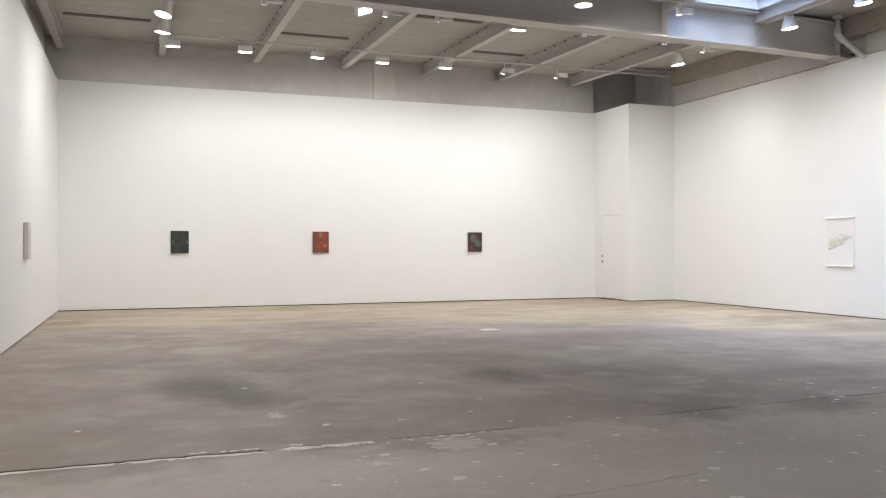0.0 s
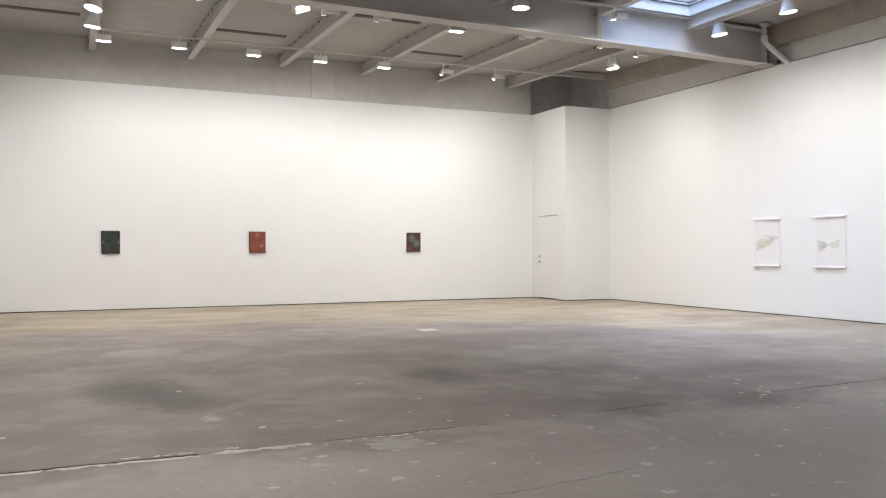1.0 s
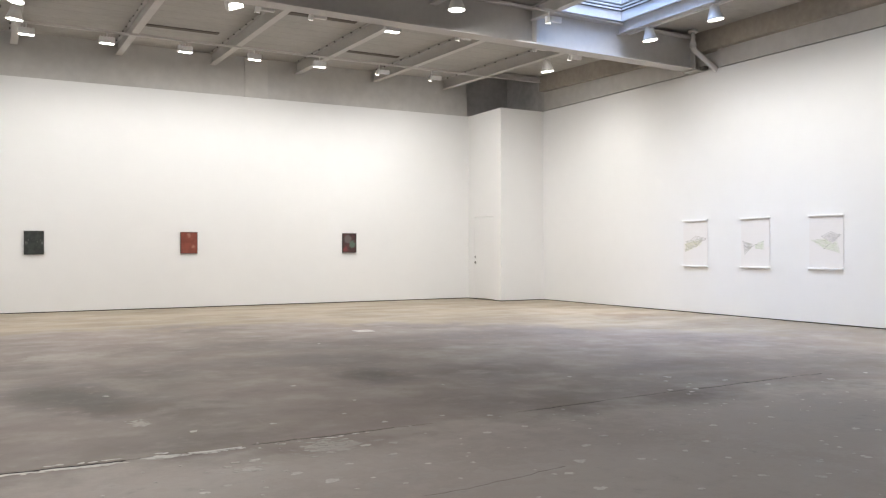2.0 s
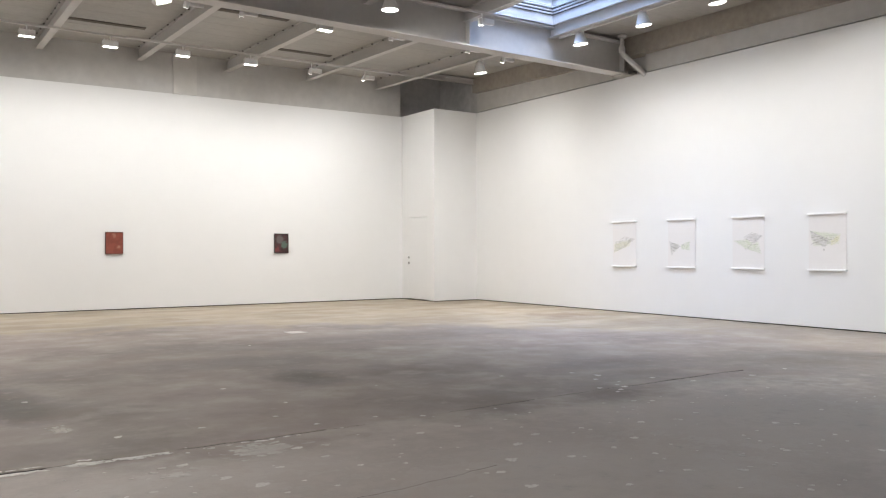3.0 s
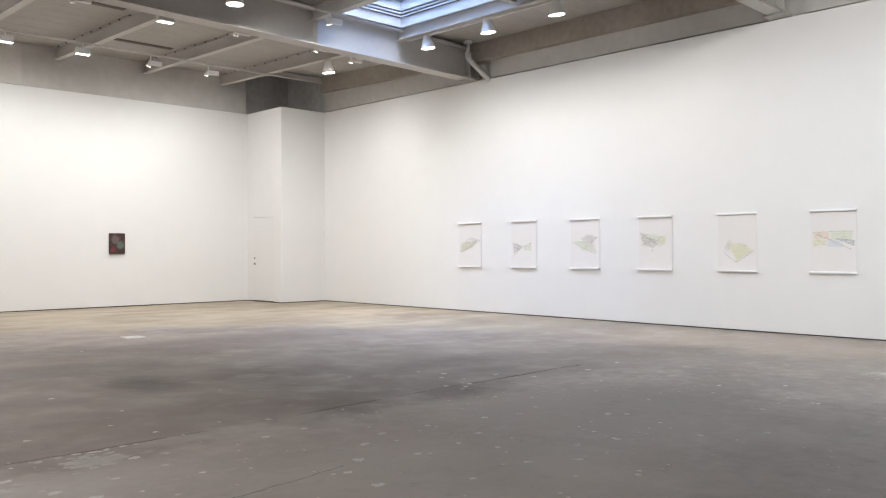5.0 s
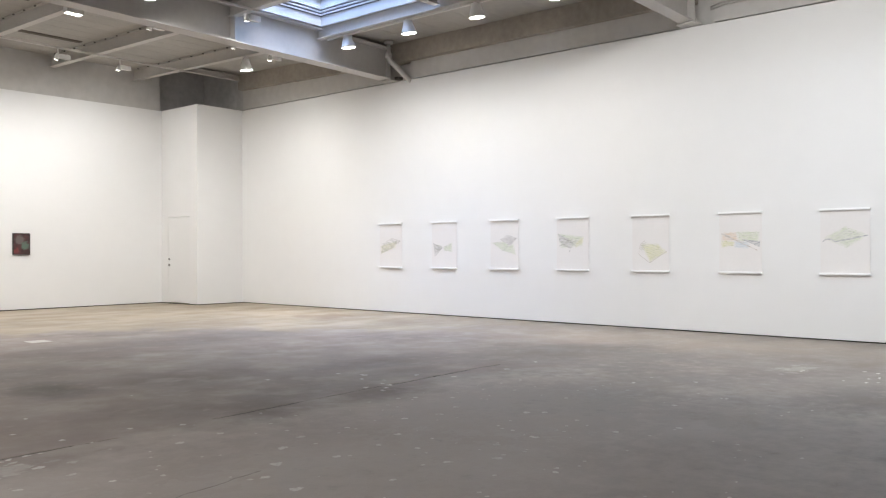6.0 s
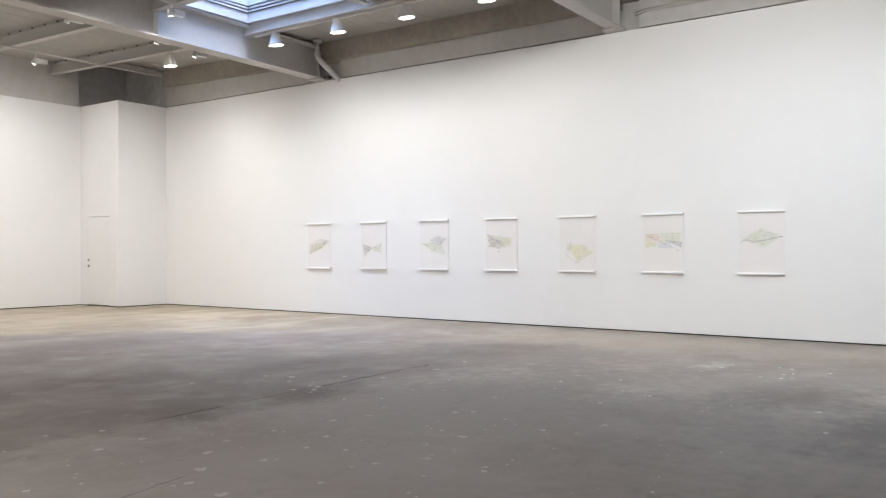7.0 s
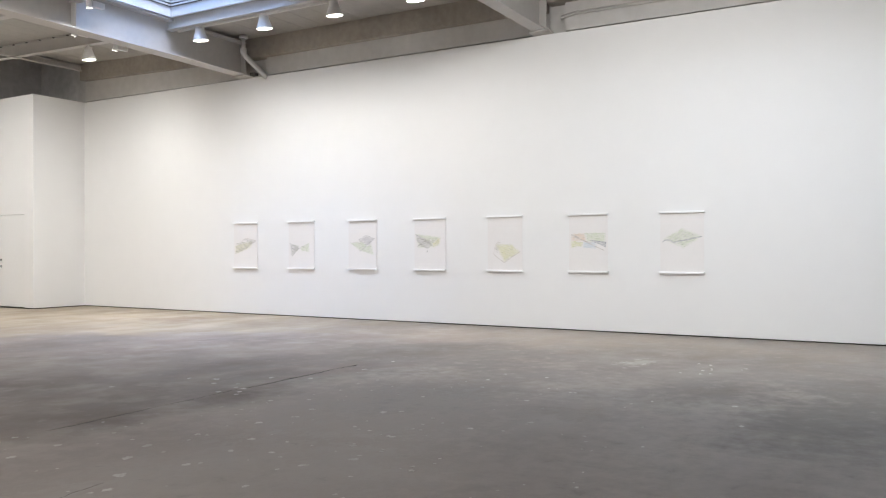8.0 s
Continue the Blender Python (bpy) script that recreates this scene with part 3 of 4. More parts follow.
# ---- skylights ----
def skylight(y0, y1, lamp, color, spread):
    xa, xb = SKY_X
    s = thing("skylight", ((xa + xb) / 2, (y0 + y1) / 2, FLAT_Z), "white painted roof skylight with dark glazing bars", "skylight", kind="structure")
    hx, hy, top = (xb - xa) / 2, (y1 - y0) / 2, 0.62
    for name, lo, hi in (("curb_side", (-hx - 0.05, -hy - 0.05, -0.035), (-hx, hy + 0.05, top)), ("curb_side", (hx, -hy - 0.05, -0.035), (hx + 0.05, hy + 0.05, top)),
                         ("curb_end", (-hx, -hy - 0.05, -0.035), (hx, -hy, top)), ("curb_end", (-hx, hy, -0.035), (hx, hy + 0.05, top))):
        block(name, lo, hi, MAT_CURB, 0.004, s)
    # stepped inner frame
    for k, z in enumerate((0.15, 0.205, 0.26)):
        d = 0.03 + 0.014 * k
        for lo, hi in (((-hx, -hy, z), (-hx + d, hy, z + 0.030)), ((hx - d, -hy, z), (hx, hy, z + 0.030)),
                       ((-hx + d, hy - d, z), (hx - d, hy, z + 0.030)), ((-hx + d, -hy, z), (hx - d, -hy + d, z + 0.030))):
            block("frame_step", lo, hi, MAT_CURB, 0.003, s)
    # dark strips behind the steps, in place of the shade in their gaps
    for lo, hi in (((-hx, -hy, 0.14), (-hx + 0.016, hy, 0.31)), ((hx - 0.016, -hy, 0.14), (hx, hy, 0.31)), ((-hx + 0.016, hy - 0.016, 0.14), (hx - 0.016, hy, 0.31)), ((-hx + 0.016, -hy, 0.14), (hx - 0.016, -hy + 0.016, 0.31))):
        block("frame_gap_shade", lo, hi, MAT_BLADE, 0, s, "dark strip for the shade between the frame steps")
    zg = 0.50
    n = 4
    for k in range(n + 1):
        y = -hy + 0.03 + (2 * hy - 0.06) * k / n
        block("glazing_bar", (-hx, y - 0.02, zg - 0.05), (hx, y + 0.02, zg + 0.02), MAT_BLADE, 0.003, s, "dark glazing bar")
    for x in (-hx + 0.02, 0.0, hx - 0.02):
        block("glazing_bar", (x - 0.02, -hy, zg - 0.045), (x + 0.02, hy, zg + 0.015), MAT_BLADE, 0.003, s, "dark glazing bar")
    for k in range(n):
        y = -hy + 0.03 + (2 * hy - 0.06) * k / n
        for x in (-hx, 0.0):
            pane = block("pane", (x + 0.03, y + 0.012, zg + 0.022), (x + hx - 0.03, y + (2 * hy - 0.06) / n - 0.012, zg + 0.030), MAT_GLASS, 0, s, "clear glass pane")
            pane.visible_shadow = False
    li = new("sky_light", bpy.data.lights.new("sky_light", "AREA"))
    li.data.shape, li.data.size, li.data.size_y = "RECTANGLE", 2 * hx - 0.1, 2 * hy - 0.1
    li.data.energy, li.data.color, li.data.spread = lamp, color, radians(spread)
    li.matrix_world = look(((xa + xb) / 2, (y0 + y1) / 2, FLAT_Z + 0.58), ((xa + xb) / 2, (y0 + y1) / 2 + 0.001, 0))


skylight(*SKY_Y, SKY_LAMP * 0.78, (0.37, 0.56, 1.0), 116)
skylight(*SKY2_Y, SKY_LAMP * 1.15, (0.66, 0.81, 1.0), 180)


# ---- lighting tracks and lamps ----
def track(a, b, label):
    a, b = Vector(a), Vector(b)
    bm = bmesh.new()
    if abs(b.x - a.x) > abs(b.y - a.y):
        box(bm, (a.x, a.y - 0.02, a.z), (b.x, a.y + 0.02, a.z + 0.036), 0.004)
    else:
        box(bm, (a.x - 0.02, a.y, a.z), (a.x + 0.02, b.y, a.z + 0.036), 0.004)
    return tagged(part("lighting_track", bm, MAT_TRACK), label, "lighting track")


T1_Y, T1_Z = 16.3, 5.309
track((BEAM_X[1] - 0.05, T1_Y, T1_Z), (BEAM_X[6] + 0.06, T1_Y, T1_Z), "pale grey lighting track hung under the roof beams")
track((BEAM_X[1] + 0.2, 12.62, 5.225), (BEAM_X[6] - 0.1, 12.62, 5.19), "pale grey lighting track behind the girder")
track((BEAM_X[3], 11.02, 5.224), (BEAM_X[5] + 0.12, 11.02, 5.224), "pale grey lighting track beside the skylight")
track((BEAM_X[6] + 0.06, -3.0, 5.224), (BEAM_X[6] + 0.06, G1_Y - 0.2, 5.224), "pale grey lighting track along the roof beam")
# these two tracks carry lamps added out of view
track((BEAM_X[4] + 0.06, -3.0, 5.224), (BEAM_X[4] + 0.06, G2_Y - 0.2, 5.224), "pale grey lighting track along the roof beam")
track((BEAM_X[1] - 0.06, -3.0, 5.224), (BEAM_X[1] - 0.06, G1_Y - 0.2, 5.224), "pale grey lighting track along the roof beam")


def lamp_light(parent, aim_dir, power, degrees, at):
    li = new("lamp_light", bpy.data.lights.new("lamp_light", "SPOT"))
    li.data.energy, li.data.color, li.data.spot_size, li.data.spot_blend, li.data.shadow_soft_size = power, LAMP_COLOR, radians(degrees), 0.95, 0.07
    li.parent = parent
    li.matrix_basis = look(at, Vector(at) + Vector(aim_dir))


LAMP_COLOR = (1.0, 0.986, 0.972)


def flood(at, top, turn, power, aim, group, tilt=(0, 0)):
    """A box floodlight below a track: stem, adapter, ribbed housing, visor and lens."""
    f = thing("floodlight", pose(*at, 0, 0, turn), "white enamelled box floodlight, lit, hung from a track", "floodlight", group)
    part("stem", turned(bmesh.new(), [(0.011, 0.05), (0.011, top - at[2] + 0.004)], 12), MAT_LAMP, f)
    m = pose(0, 0, 0, tilt[0], tilt[1], 0)
    body = part("housing", box(bmesh.new(), (-0.135, -0.065, -0.04), (0.135, 0.065, 0.06), 0.012, m), MAT_LAMP, f)
    for k in range(5):
        part("cooling_rib", box(bmesh.new(), (-0.12 + 0.052 * k, -0.06, 0.058), (-0.108 + 0.052 * k, 0.06, 0.074), 0, m), MAT_LAMP, body)
    part("rim", box(bmesh.new(), (-0.14, -0.07, -0.056), (0.14, 0.07, -0.041), 0.005, m), MAT_LAMP, f)
    part("lens", box(bmesh.new(), (-0.118, -0.05, -0.063), (0.118, 0.05, -0.054), 0.004, m), MAT_LENS, f, "glowing glass lens")
    lamp_light(f, pose(0, 0, 0, 0, 0, -turn).to_3x3() @ Vector(aim), power, 150, (0, 0, -0.12))
    return f


def can(at, top, direction, power, group, aim=None, degrees=168):
    """A bell-shaped spotlight: stem, gear box, yoke arms, bell and glowing lens facing along direction."""
    f = thing("spotlight", at, "white bell-shaped track spotlight, lit", "spotlight", group)
    q = (-Vector(direction)).to_track_quat("Z", "Y").to_matrix().to_4x4()
    part("stem", turned(bmesh.new(), [(0.012, 0.06), (0.012, top - at[2] + 0.004)], 12), MAT_LAMP, f)
    block("gear_box", (-0.06, -0.04, 0.105), (0.06, 0.04, 0.15), MAT_LAMP, 0.008, f)
    bell = part("bell", turned(bmesh.new(), [(0.055, 0.125), (0.072, 0.12), (0.082, 0.06), (0.112, -0.03), (0.132, -0.085), (0.138, -0.105), (0.130, -0.108), (0.125, -0.094)], 28, q), MAT_LAMP, f)
    part("lens", turned(bmesh.new(), [(0.126, -0.107), (0.124, -0.098)], 28, q), MAT_LENS, bell, "glowing lens")
    lamp_light(f, Vector(aim or direction), power, degrees, tuple(Vector(direction).normalized() * 0.14))
    return f


def gear_spot(at, top, direction, power, group, aim=None):
    """A small spotlight: a long gear box on a stem with a short round head at one end."""
    f = thing("spotlight", at, "small white spotlight, lit, with a long gear box", "spotlight", group)
    part("stem", turned(bmesh.new(), [(0.011, 0.03), (0.011, top - at[2] + 0.004)], 12, pose(-0.07, 0, 0)), MAT_LAMP, f)
    block("gear_box", (-0.05, -0.035, -0.04), (0.17, 0.035, 0.05), MAT_LAMP, 0.008, f)
    q = pose(-0.095, 0, -0.02) @ (-Vector(direction)).to_track_quat("Z", "Y").to_matrix().to_4x4()
    head = part("head", turned(bmesh.new(), [(0.030, 0.07), (0.040, 0.06), (0.046, -0.04), (0.047, -0.055), (0.042, -0.056)], 22, q), MAT_LAMP, f)
    part("lens", turned(bmesh.new(), [(0.041, -0.058), (0.040, -0.050)], 22, q), MAT_LENS, head, "glowing lens")
    lamp_light(f, Vector(aim or direction), power, 165, tuple(Vector((-0.095, 0, -0.02)) + Vector(direction).normalized() * 0.09))
    return f


def beam_bottom(y):
    return roof_z(y) - 0.262 if y > G1_Y else 5.262


# the row that washes the back wall
for x, turn, k in ((0.91, 0, 0.88), (2.25, 0, 0.90), (3.67, 4, 0.96), (5.03, 0, 1.0), (6.42, -3, 1.0)):
    flood((x, T1_Y, 5.165), T1_Z, turn, WASH * k, (0, 0.42, -0.90), "floodlights washing the back wall")
for x in (7.86, 9.16):
    gear_spot((x, T1_Y, 5.155), T1_Z, (-0.25, 0.25, -0.93), WASH * 1.4, "floodlights washing the back wall", (0.28, 0.26, -0.92))
# spotlights on the beam by the left wall
can((0.70, 15.05, 5.15), beam_bottom(15.05), (-0.10, 0.08, -0.99), CAN, "spotlights on the beam", (-0.4, 0.1, -0.9))
can((0.69, 13.85, 5.13), beam_bottom(13.85), (-0.22, -0.12, -0.97), CAN, "spotlights on the beam")
# behind the girder
flood((3.65, 12.62, 5.075), 5.225, 10, CAN * 0.7, (0, -0.3, -0.95), "spotlights behind the girder", (-58, -22))
flood((6.36, 12.62, 5.045), 5.225, 0, WASH * 0.7, (0, 0.5, -0.85), "spotlights behind the girder")
for x in (2.20, 4.12, 5.00, 7.75, 9.43):
    gear_spot((x, 12.62, 5.075), 5.225, (-0.1, 0.35, -0.93), CAN * 0.7, "spotlights behind the girder")
# on the last beam, towards the long wall and the corner
can((10.62, 14.01, 5.12), beam_bottom(14.01), (0.12, -0.02, -0.99), CAN * 0.95, "spotlights on the beam", (0.25, 0.12, -0.97))
gear_spot((10.72, 13.22, 5.165), beam_bottom(13.22), (-0.15, 0.3, -0.94), CAN * 0.8, "spotlights on the beam")
# beside the skylight
can((6.71, 11.02, 5.11), 5.224, (0.0, 0.0, -1.0), CAN, "spotlights beside the skylight", (0.55, -0.15, -0.82))
gear_spot((8.55, 11.02, 5.10), 5.224, (0.2, 0.1, -0.97), CAN * 0.7, "spotlights beside the skylight")
# along the long wall
for y, k in ((11.04, 0.92), (9.52, 0.86), (8.03, 0.60), (6.5, 0.54)):
    can((10.72, y, 5.125), 5.224, (0.12, -0.03, -0.99), CAN * k, "spotlights along the long wall", (0.20, 0.0, -0.98), 152)
# unseen lamps, added to even out the long wall's brightness
for y in (3.9, 2.3, 0.7, -0.9):
    can((BEAM_X[4] + 0.06, y, 5.125), 5.224, (0.74, 0.2, -0.64), CAN * 1.85, "spotlights turned to the long wall", (0.80, 0.20, -0.62), 116)
# unseen lamps, added to brighten the left wall and the near floor
for y, k in ((10.2, 0.7), (8.2, 0.7), (6.4, 0.74), (3.9, 0.82), (2.0, 0.85)):
    can((0.70, y, 5.125), 5.224, (-0.2, 0.0, -0.97), CAN * k, "spotlights along the left wall", (-0.45, 0.0, -0.89))


# ---- pipes ----
def drain_pipe():
    p = thing("drain_pipe", (12.2, 11.44, 0.03), "grey plastic drain pipe bending from the roof into the wall", "drain pipe")
    bm = bmesh.new()
    tube(bm, [(0, 0, 5.47), (0, 0, 5.16), (0.01, -0.004, 5.11), (0.04, -0.016, 5.06), (0.25, -0.10, 4.88), (0.47, -0.19, 4.69)], 0.052, 20)
    part("pipe", bm, MAT_PIPE, p)
    part("collar", turned(bmesh.new(), [(0.085, 5.40), (0.085, 5.455), (0.056, 5.46)], 24), MAT_PIPE, p)
    part("socket", turned(bmesh.new(), [(0.062, 5.11), (0.064, 5.13), (0.064, 5.21), (0.056, 5.22)], 24), MAT_PIPE, p)


drain_pipe()
for k, z in enumerate((5.04, 5.085)):
    c = part("conduit", tube(bmesh.new(), [(12.636, 4.95, z - 0.06), (12.636, 4.75, z - 0.02), (12.636, Y_FRONT + 0.1, z - 0.02)], 0.014, 10), MAT_STEEL)
    tagged(c, "thin grey steel conduit along the masonry wall", "conduit", "conduits")


# ---- paintings ----
def canvas(name, label, centre, width, height, depth, face, turn, edge=None):
    """A stretched canvas on a wall: stretcher box with folded edges and a painted face that looks along -y before the turn."""
    p = thing(name, pose(*centre, 0, 0, turn), label, "painting", "small paintings")
    block("stretcher", (-width / 2 + 0.006, 0.004, -height / 2 + 0.006), (width / 2 - 0.006, depth, height / 2 - 0.006), MAT_LINEN, 0.003, p)
    e = 0.011 if edge else 0.0
    block("painted_face", (-width / 2 + e, -0.004, -height / 2 + e), (width / 2 - e, depth - 0.012, height / 2 - e), face, 0.003, p)
    if edge:
        for x in (-width / 2, width / 2 - e):
            block("frame_side", (x, -0.007, -height / 2), (x + e, depth, height / 2), edge, 0.002, p, "thin dark frame strip")
        for z in (-height / 2, height / 2 - e):
            block("frame_rail", (-width / 2 + e, -0.007, z), (width / 2 - e, depth, z + e), edge, 0.002, p, "thin dark frame strip")
    return p


def paint(name, base, second, third, scale, spots=()):
    """Brushed oil paint: a ground, drifting passages of a second colour, scratches of a third; spots are rounded areas (x, z, radius, colour)."""
    m = bpy.data.materials.new(name)
    m.use_nodes = True
    n, l = m.node_tree.nodes, m.node_tree.links
    b = n["Principled BSDF"]
    co = n.new("ShaderNodeTexCoord").outputs["Object"]

    def noise_at(s, detail=5.0, stretch=(1, 1, 1)):
        mp = n.new("ShaderNodeMapping")
        mp.inputs["Scale"].default_value = stretch
        l.new(co, mp.inputs["Vector"])
        t = n.new("ShaderNodeTexNoise")
        t.inputs["Scale"].default_value, t.inputs["Detail"].default_value = s, detail
        l.new(mp.outputs[0], t.inputs["Vector"])
        return t.outputs["Fac"]

    def mixed(fac, lo, hi, one, two):
        r = n.new("ShaderNodeMapRange")
        r.interpolation_type = "SMOOTHSTEP"
        r.inputs["From Min"].default_value, r.inputs["From Max"].default_value = lo, hi
        l.new(fac, r.inputs["Value"])
        x = n.new("ShaderNodeMix")
        x.data_type = "RGBA"
        l.new(r.outputs[0], x.inputs[0])
        for sock, v in ((x.inputs[6], one), (x.inputs[7], two)):
            if isinstance(v, tuple):
                sock.default_value = (*v, 1)
            else:
                l.new(v, sock)
        return x.outputs[2]

    col = mixed(noise_at(scale), 0.42, 0.62, base, second)
    for sx, sz, r, c in spots:
        d = n.new("ShaderNodeVectorMath")
        d.operation = "DISTANCE"
        flat = n.new("ShaderNodeVectorMath")
        flat.operation = "MULTIPLY"
        flat.inputs[1].default_value = (1, 0, 1)
        l.new(co, flat.inputs[0])
        l.new(flat.outputs[0], d.inputs[0])
        d.inputs[1].default_value = (sx, 0, sz)
        w = n.new("ShaderNodeMath")
        w.operation = "MULTIPLY_ADD"
        l.new(noise_at(14.0), w.inputs[0])
        w.inputs[1].default_value = 0.13
        l.new(d.outputs["Value"], w.inputs[2])
        col = mixed(w.outputs[0], r + 0.045, r + 0.10, c, col)
    col = mixed(noise_at(26.0, 6.0, (1, 1, 0.4)), 0.62, 0.72, col, third)
    l.new(col, b.inputs["Base Color"])
    b.inputs["Roughness"].default_value = 0.55
    bp = n.new("ShaderNodeBump")
    bp.inputs["Strength"].default_value, bp.inputs["Distance"].default_value = 0.4, 0.003
    l.new(noise_at(45.0, 6.0), bp.inputs["Height"])
    l.new(bp.outputs[0], b.inputs["Normal"])
    return m


PAINT_DARK = paint("dark_green_black_oil", (0.020, 0.024, 0.022), (0.036, 0.044, 0.038), (0.10, 0.11, 0.10), 9.0, ((-0.155, -0.0, 0.012, (0.16, 0.17, 0.15)), (0.15, 0.0, 0.012, (0.15, 0.16, 0.15))))
PAINT_RED = paint("brick_red_oil", (0.20, 0.045, 0.028), (0.25, 0.062, 0.038), (0.17, 0.05, 0.035), 7.0, ((0.0, 0.165, 0.03, (0.36, 0.17, 0.12)), (0.09, -0.08, 0.022, (0.36, 0.17, 0.12))))
PAINT_MIXED = paint("maroon_grey_green_oil", (0.040, 0.016, 0.016), (0.075, 0.024, 0.024), (0.10, 0.10, 0.09), 8.0,
                    ((-0.04, 0.09, 0.085, (0.125, 0.10, 0.095)), (0.07, -0.03, 0.075, (0.09, 0.14, 0.108)), (-0.11, -0.15, 0.05, (0.17, 0.030, 0.032))))
Y_HANG = Y_BACK - 0.036
canvas("painting", "small dark green-black abstract oil painting", (1.127, Y_HANG, 1.424), 0.366, 0.478, 0.034, PAINT_DARK, 0, MAT_EDGE_BLACK)
canvas("painting", "small brick-red abstract oil painting", (4.182, Y_HANG, 1.430), 0.362, 0.474, 0.034, PAINT_RED, 0, MAT_EDGE_BROWN)
canvas("painting", "small maroon, grey and green abstract oil painting", (7.970, Y_HANG, 1.437), 0.356, 0.468, 0.034, PAINT_MIXED, 0, MAT_EDGE_BLACK)
canvas("painting", "small pale grey painting seen almost edge-on", (X_LEFT + 0.062, 13.19, 1.392), 0.345, 0.53, 0.060, MAT_PALE, 90)


# ---- drawings on the long wall ----
def ink(name, color, cover=0.75):
    """Dry pigment dragged over the paper's tooth, with paper showing through."""
    m = shade(name, color, 0.9, vary=0.08, big=4.0, fine=40.0, bump=0.0)
    n, l = m.node_tree.nodes, m.node_tree.links
    b = n["Principled BSDF"]
    old = b.inputs["Base Color"].links[0].from_socket
    mp, t, r, x = n.new("ShaderNodeMapping"), n.new("ShaderNodeTexNoise"), n.new("ShaderNodeMapRange"), n.new("ShaderNodeMix")
    mp.inputs["Rotation"].default_value, mp.inputs["Scale"].default_value = (0, 0.5, 0), (2.0, 1.0, 16.0)
    l.new(n.new("ShaderNodeTexCoord").outputs["Object"], mp.inputs["Vector"])
    t.inputs["Scale"].default_value, t.inputs["Detail"].default_value = 7.0, 5.0
    l.new(mp.outputs[0], t.inputs["Vector"])
    for key, val in (("From Min", 0.38), ("From Max", 0.62), ("To Min", 1.0 - cover), ("To Max", cover)):
        r.inputs[key].default_value = val
    l.new(t.outputs["Fac"], r.inputs["Value"])
    x.data_type = "RGBA"
    x.inputs[6].default_value = (0.785, 0.762, 0.745, 1)
    l.new(r.outputs[0], x.inputs[0])
    l.new(old, x.inputs[7])
    l.new(x.outputs[2], b.inputs["Base Color"])
    return m


INK = {"yellow": ink("pale_yellow_wash", (0.64, 0.635, 0.33)), "green": ink("pale_green_wash", (0.56, 0.625, 0.44)), "grey": ink("grey_wash", (0.46, 0.45, 0.445), 0.8),
       "blue": ink("pale_blue_wash", (0.48, 0.57, 0.64)), "rose": ink("pale_rose_wash", (0.69, 0.53, 0.38)), "line": ink("graphite_line", (0.20, 0.19, 0.18), 0.95),
       "dark": ink("dark_blue_grey_ink", (0.22, 0.24, 0.27), 0.95), "olive": ink("olive_line", (0.28, 0.28, 0.19), 0.92), "brown": ink("brown_line", (0.40, 0.34, 0.29), 0.9)}
HATCH = {"yellow": "olive", "green": "olive", "grey": "brown", "blue": "grey", "rose": "brown", "dark": "dark"}
PAPER = (0.785, 0.762, 0.745)
TONES = {"yellow": (0.64, 0.635, 0.33), "green": (0.56, 0.625, 0.44), "grey": (0.46, 0.45, 0.445), "blue": (0.48, 0.57, 0.64), "rose": (0.69, 0.53, 0.38), "dark": (0.22, 0.24, 0.27)}
FAINT = {key: ink("faint_" + key + "_wash", tuple(p + (c - p) * 0.45 for p, c in zip(PAPER, tone)), 0.8) for key, tone in TONES.items()}
DW, DHT = 0.64, 0.90


def sheet_slab(corners, lift):
    """A hair-thin slab on the sheet; corners (u, v) run over it from 0 to 1, from the lower left."""
    bm = bmesh.new()
    pts = [((u - 0.5) * DW, (v - 0.5) * DHT) for u, v in corners]
    lo = [bm.verts.new((x, -0.0085, z)) for x, z in pts]
    hi = [bm.verts.new((x, -0.0092 - lift, z)) for x, z in pts]
    bm.faces.new(hi)
    for i in range(len(pts)):
        bm.faces.new((lo[i], lo[(i + 1) % len(pts)], hi[(i + 1) % len(pts)], hi[i]))
    bmesh.ops.recalc_face_normals(bm, faces=bm.faces)
    return bm


def ragged(corners, rng, jag=0.012):
    """The outline of a hand-filled area, its edges uneven."""
    out = []
    for a, b in zip(corners, corners[1:] + corners[:1]):
        a, b = Vector(a), Vector(b)
        run = b - a
        side, n = Vector((-run.y, run.x)).normalized(), max(3, int(run.length / 0.03))
        for k in range(n):
            p = a + run * (k / n) + side * (rng.uniform(-jag, jag) if k else 0.0)
            out.append((p.x, p.y))
    return out


def shrunk(corners, f):
    """The outline drawn in towards its middle."""
    mu, mv = (sum(p[i] for p in corners) / len(corners) for i in (0, 1))
    return [(mu + (u - mu) * f, mv + (v - mv) * f) for u, v in corners]


def stroke(u0, v0, u1, v1, w):
    a, b = Vector((u0 * DW, v0 * DHT)), Vector((u1 * DW, v1 * DHT))
    d = (b - a).normalized() * 0.5
    n = Vector((-d.y, d.x)) * w
    return [(p.x / DW, p.y / DHT) for p in (a - n, b - n, b + n, a + n)]


def hatch(corners, n, width, rng):
    """n strokes that fill a four-cornered area, from its first edge to the opposite one."""
    a, b, c, d = (Vector(p) for p in corners)
    out = []
    for k in range(n):
        f = (k + 0.5) / n
        p, q = a.lerp(b, f), d.lerp(c, f)
        p, q = p.lerp(q, rng.uniform(0, 0.10)), p.lerp(q, rng.uniform(0.9, 1.0))
        out.append((p.x, p.y, q.x, q.y, width * rng.uniform(0.7, 1.25)))
    return out


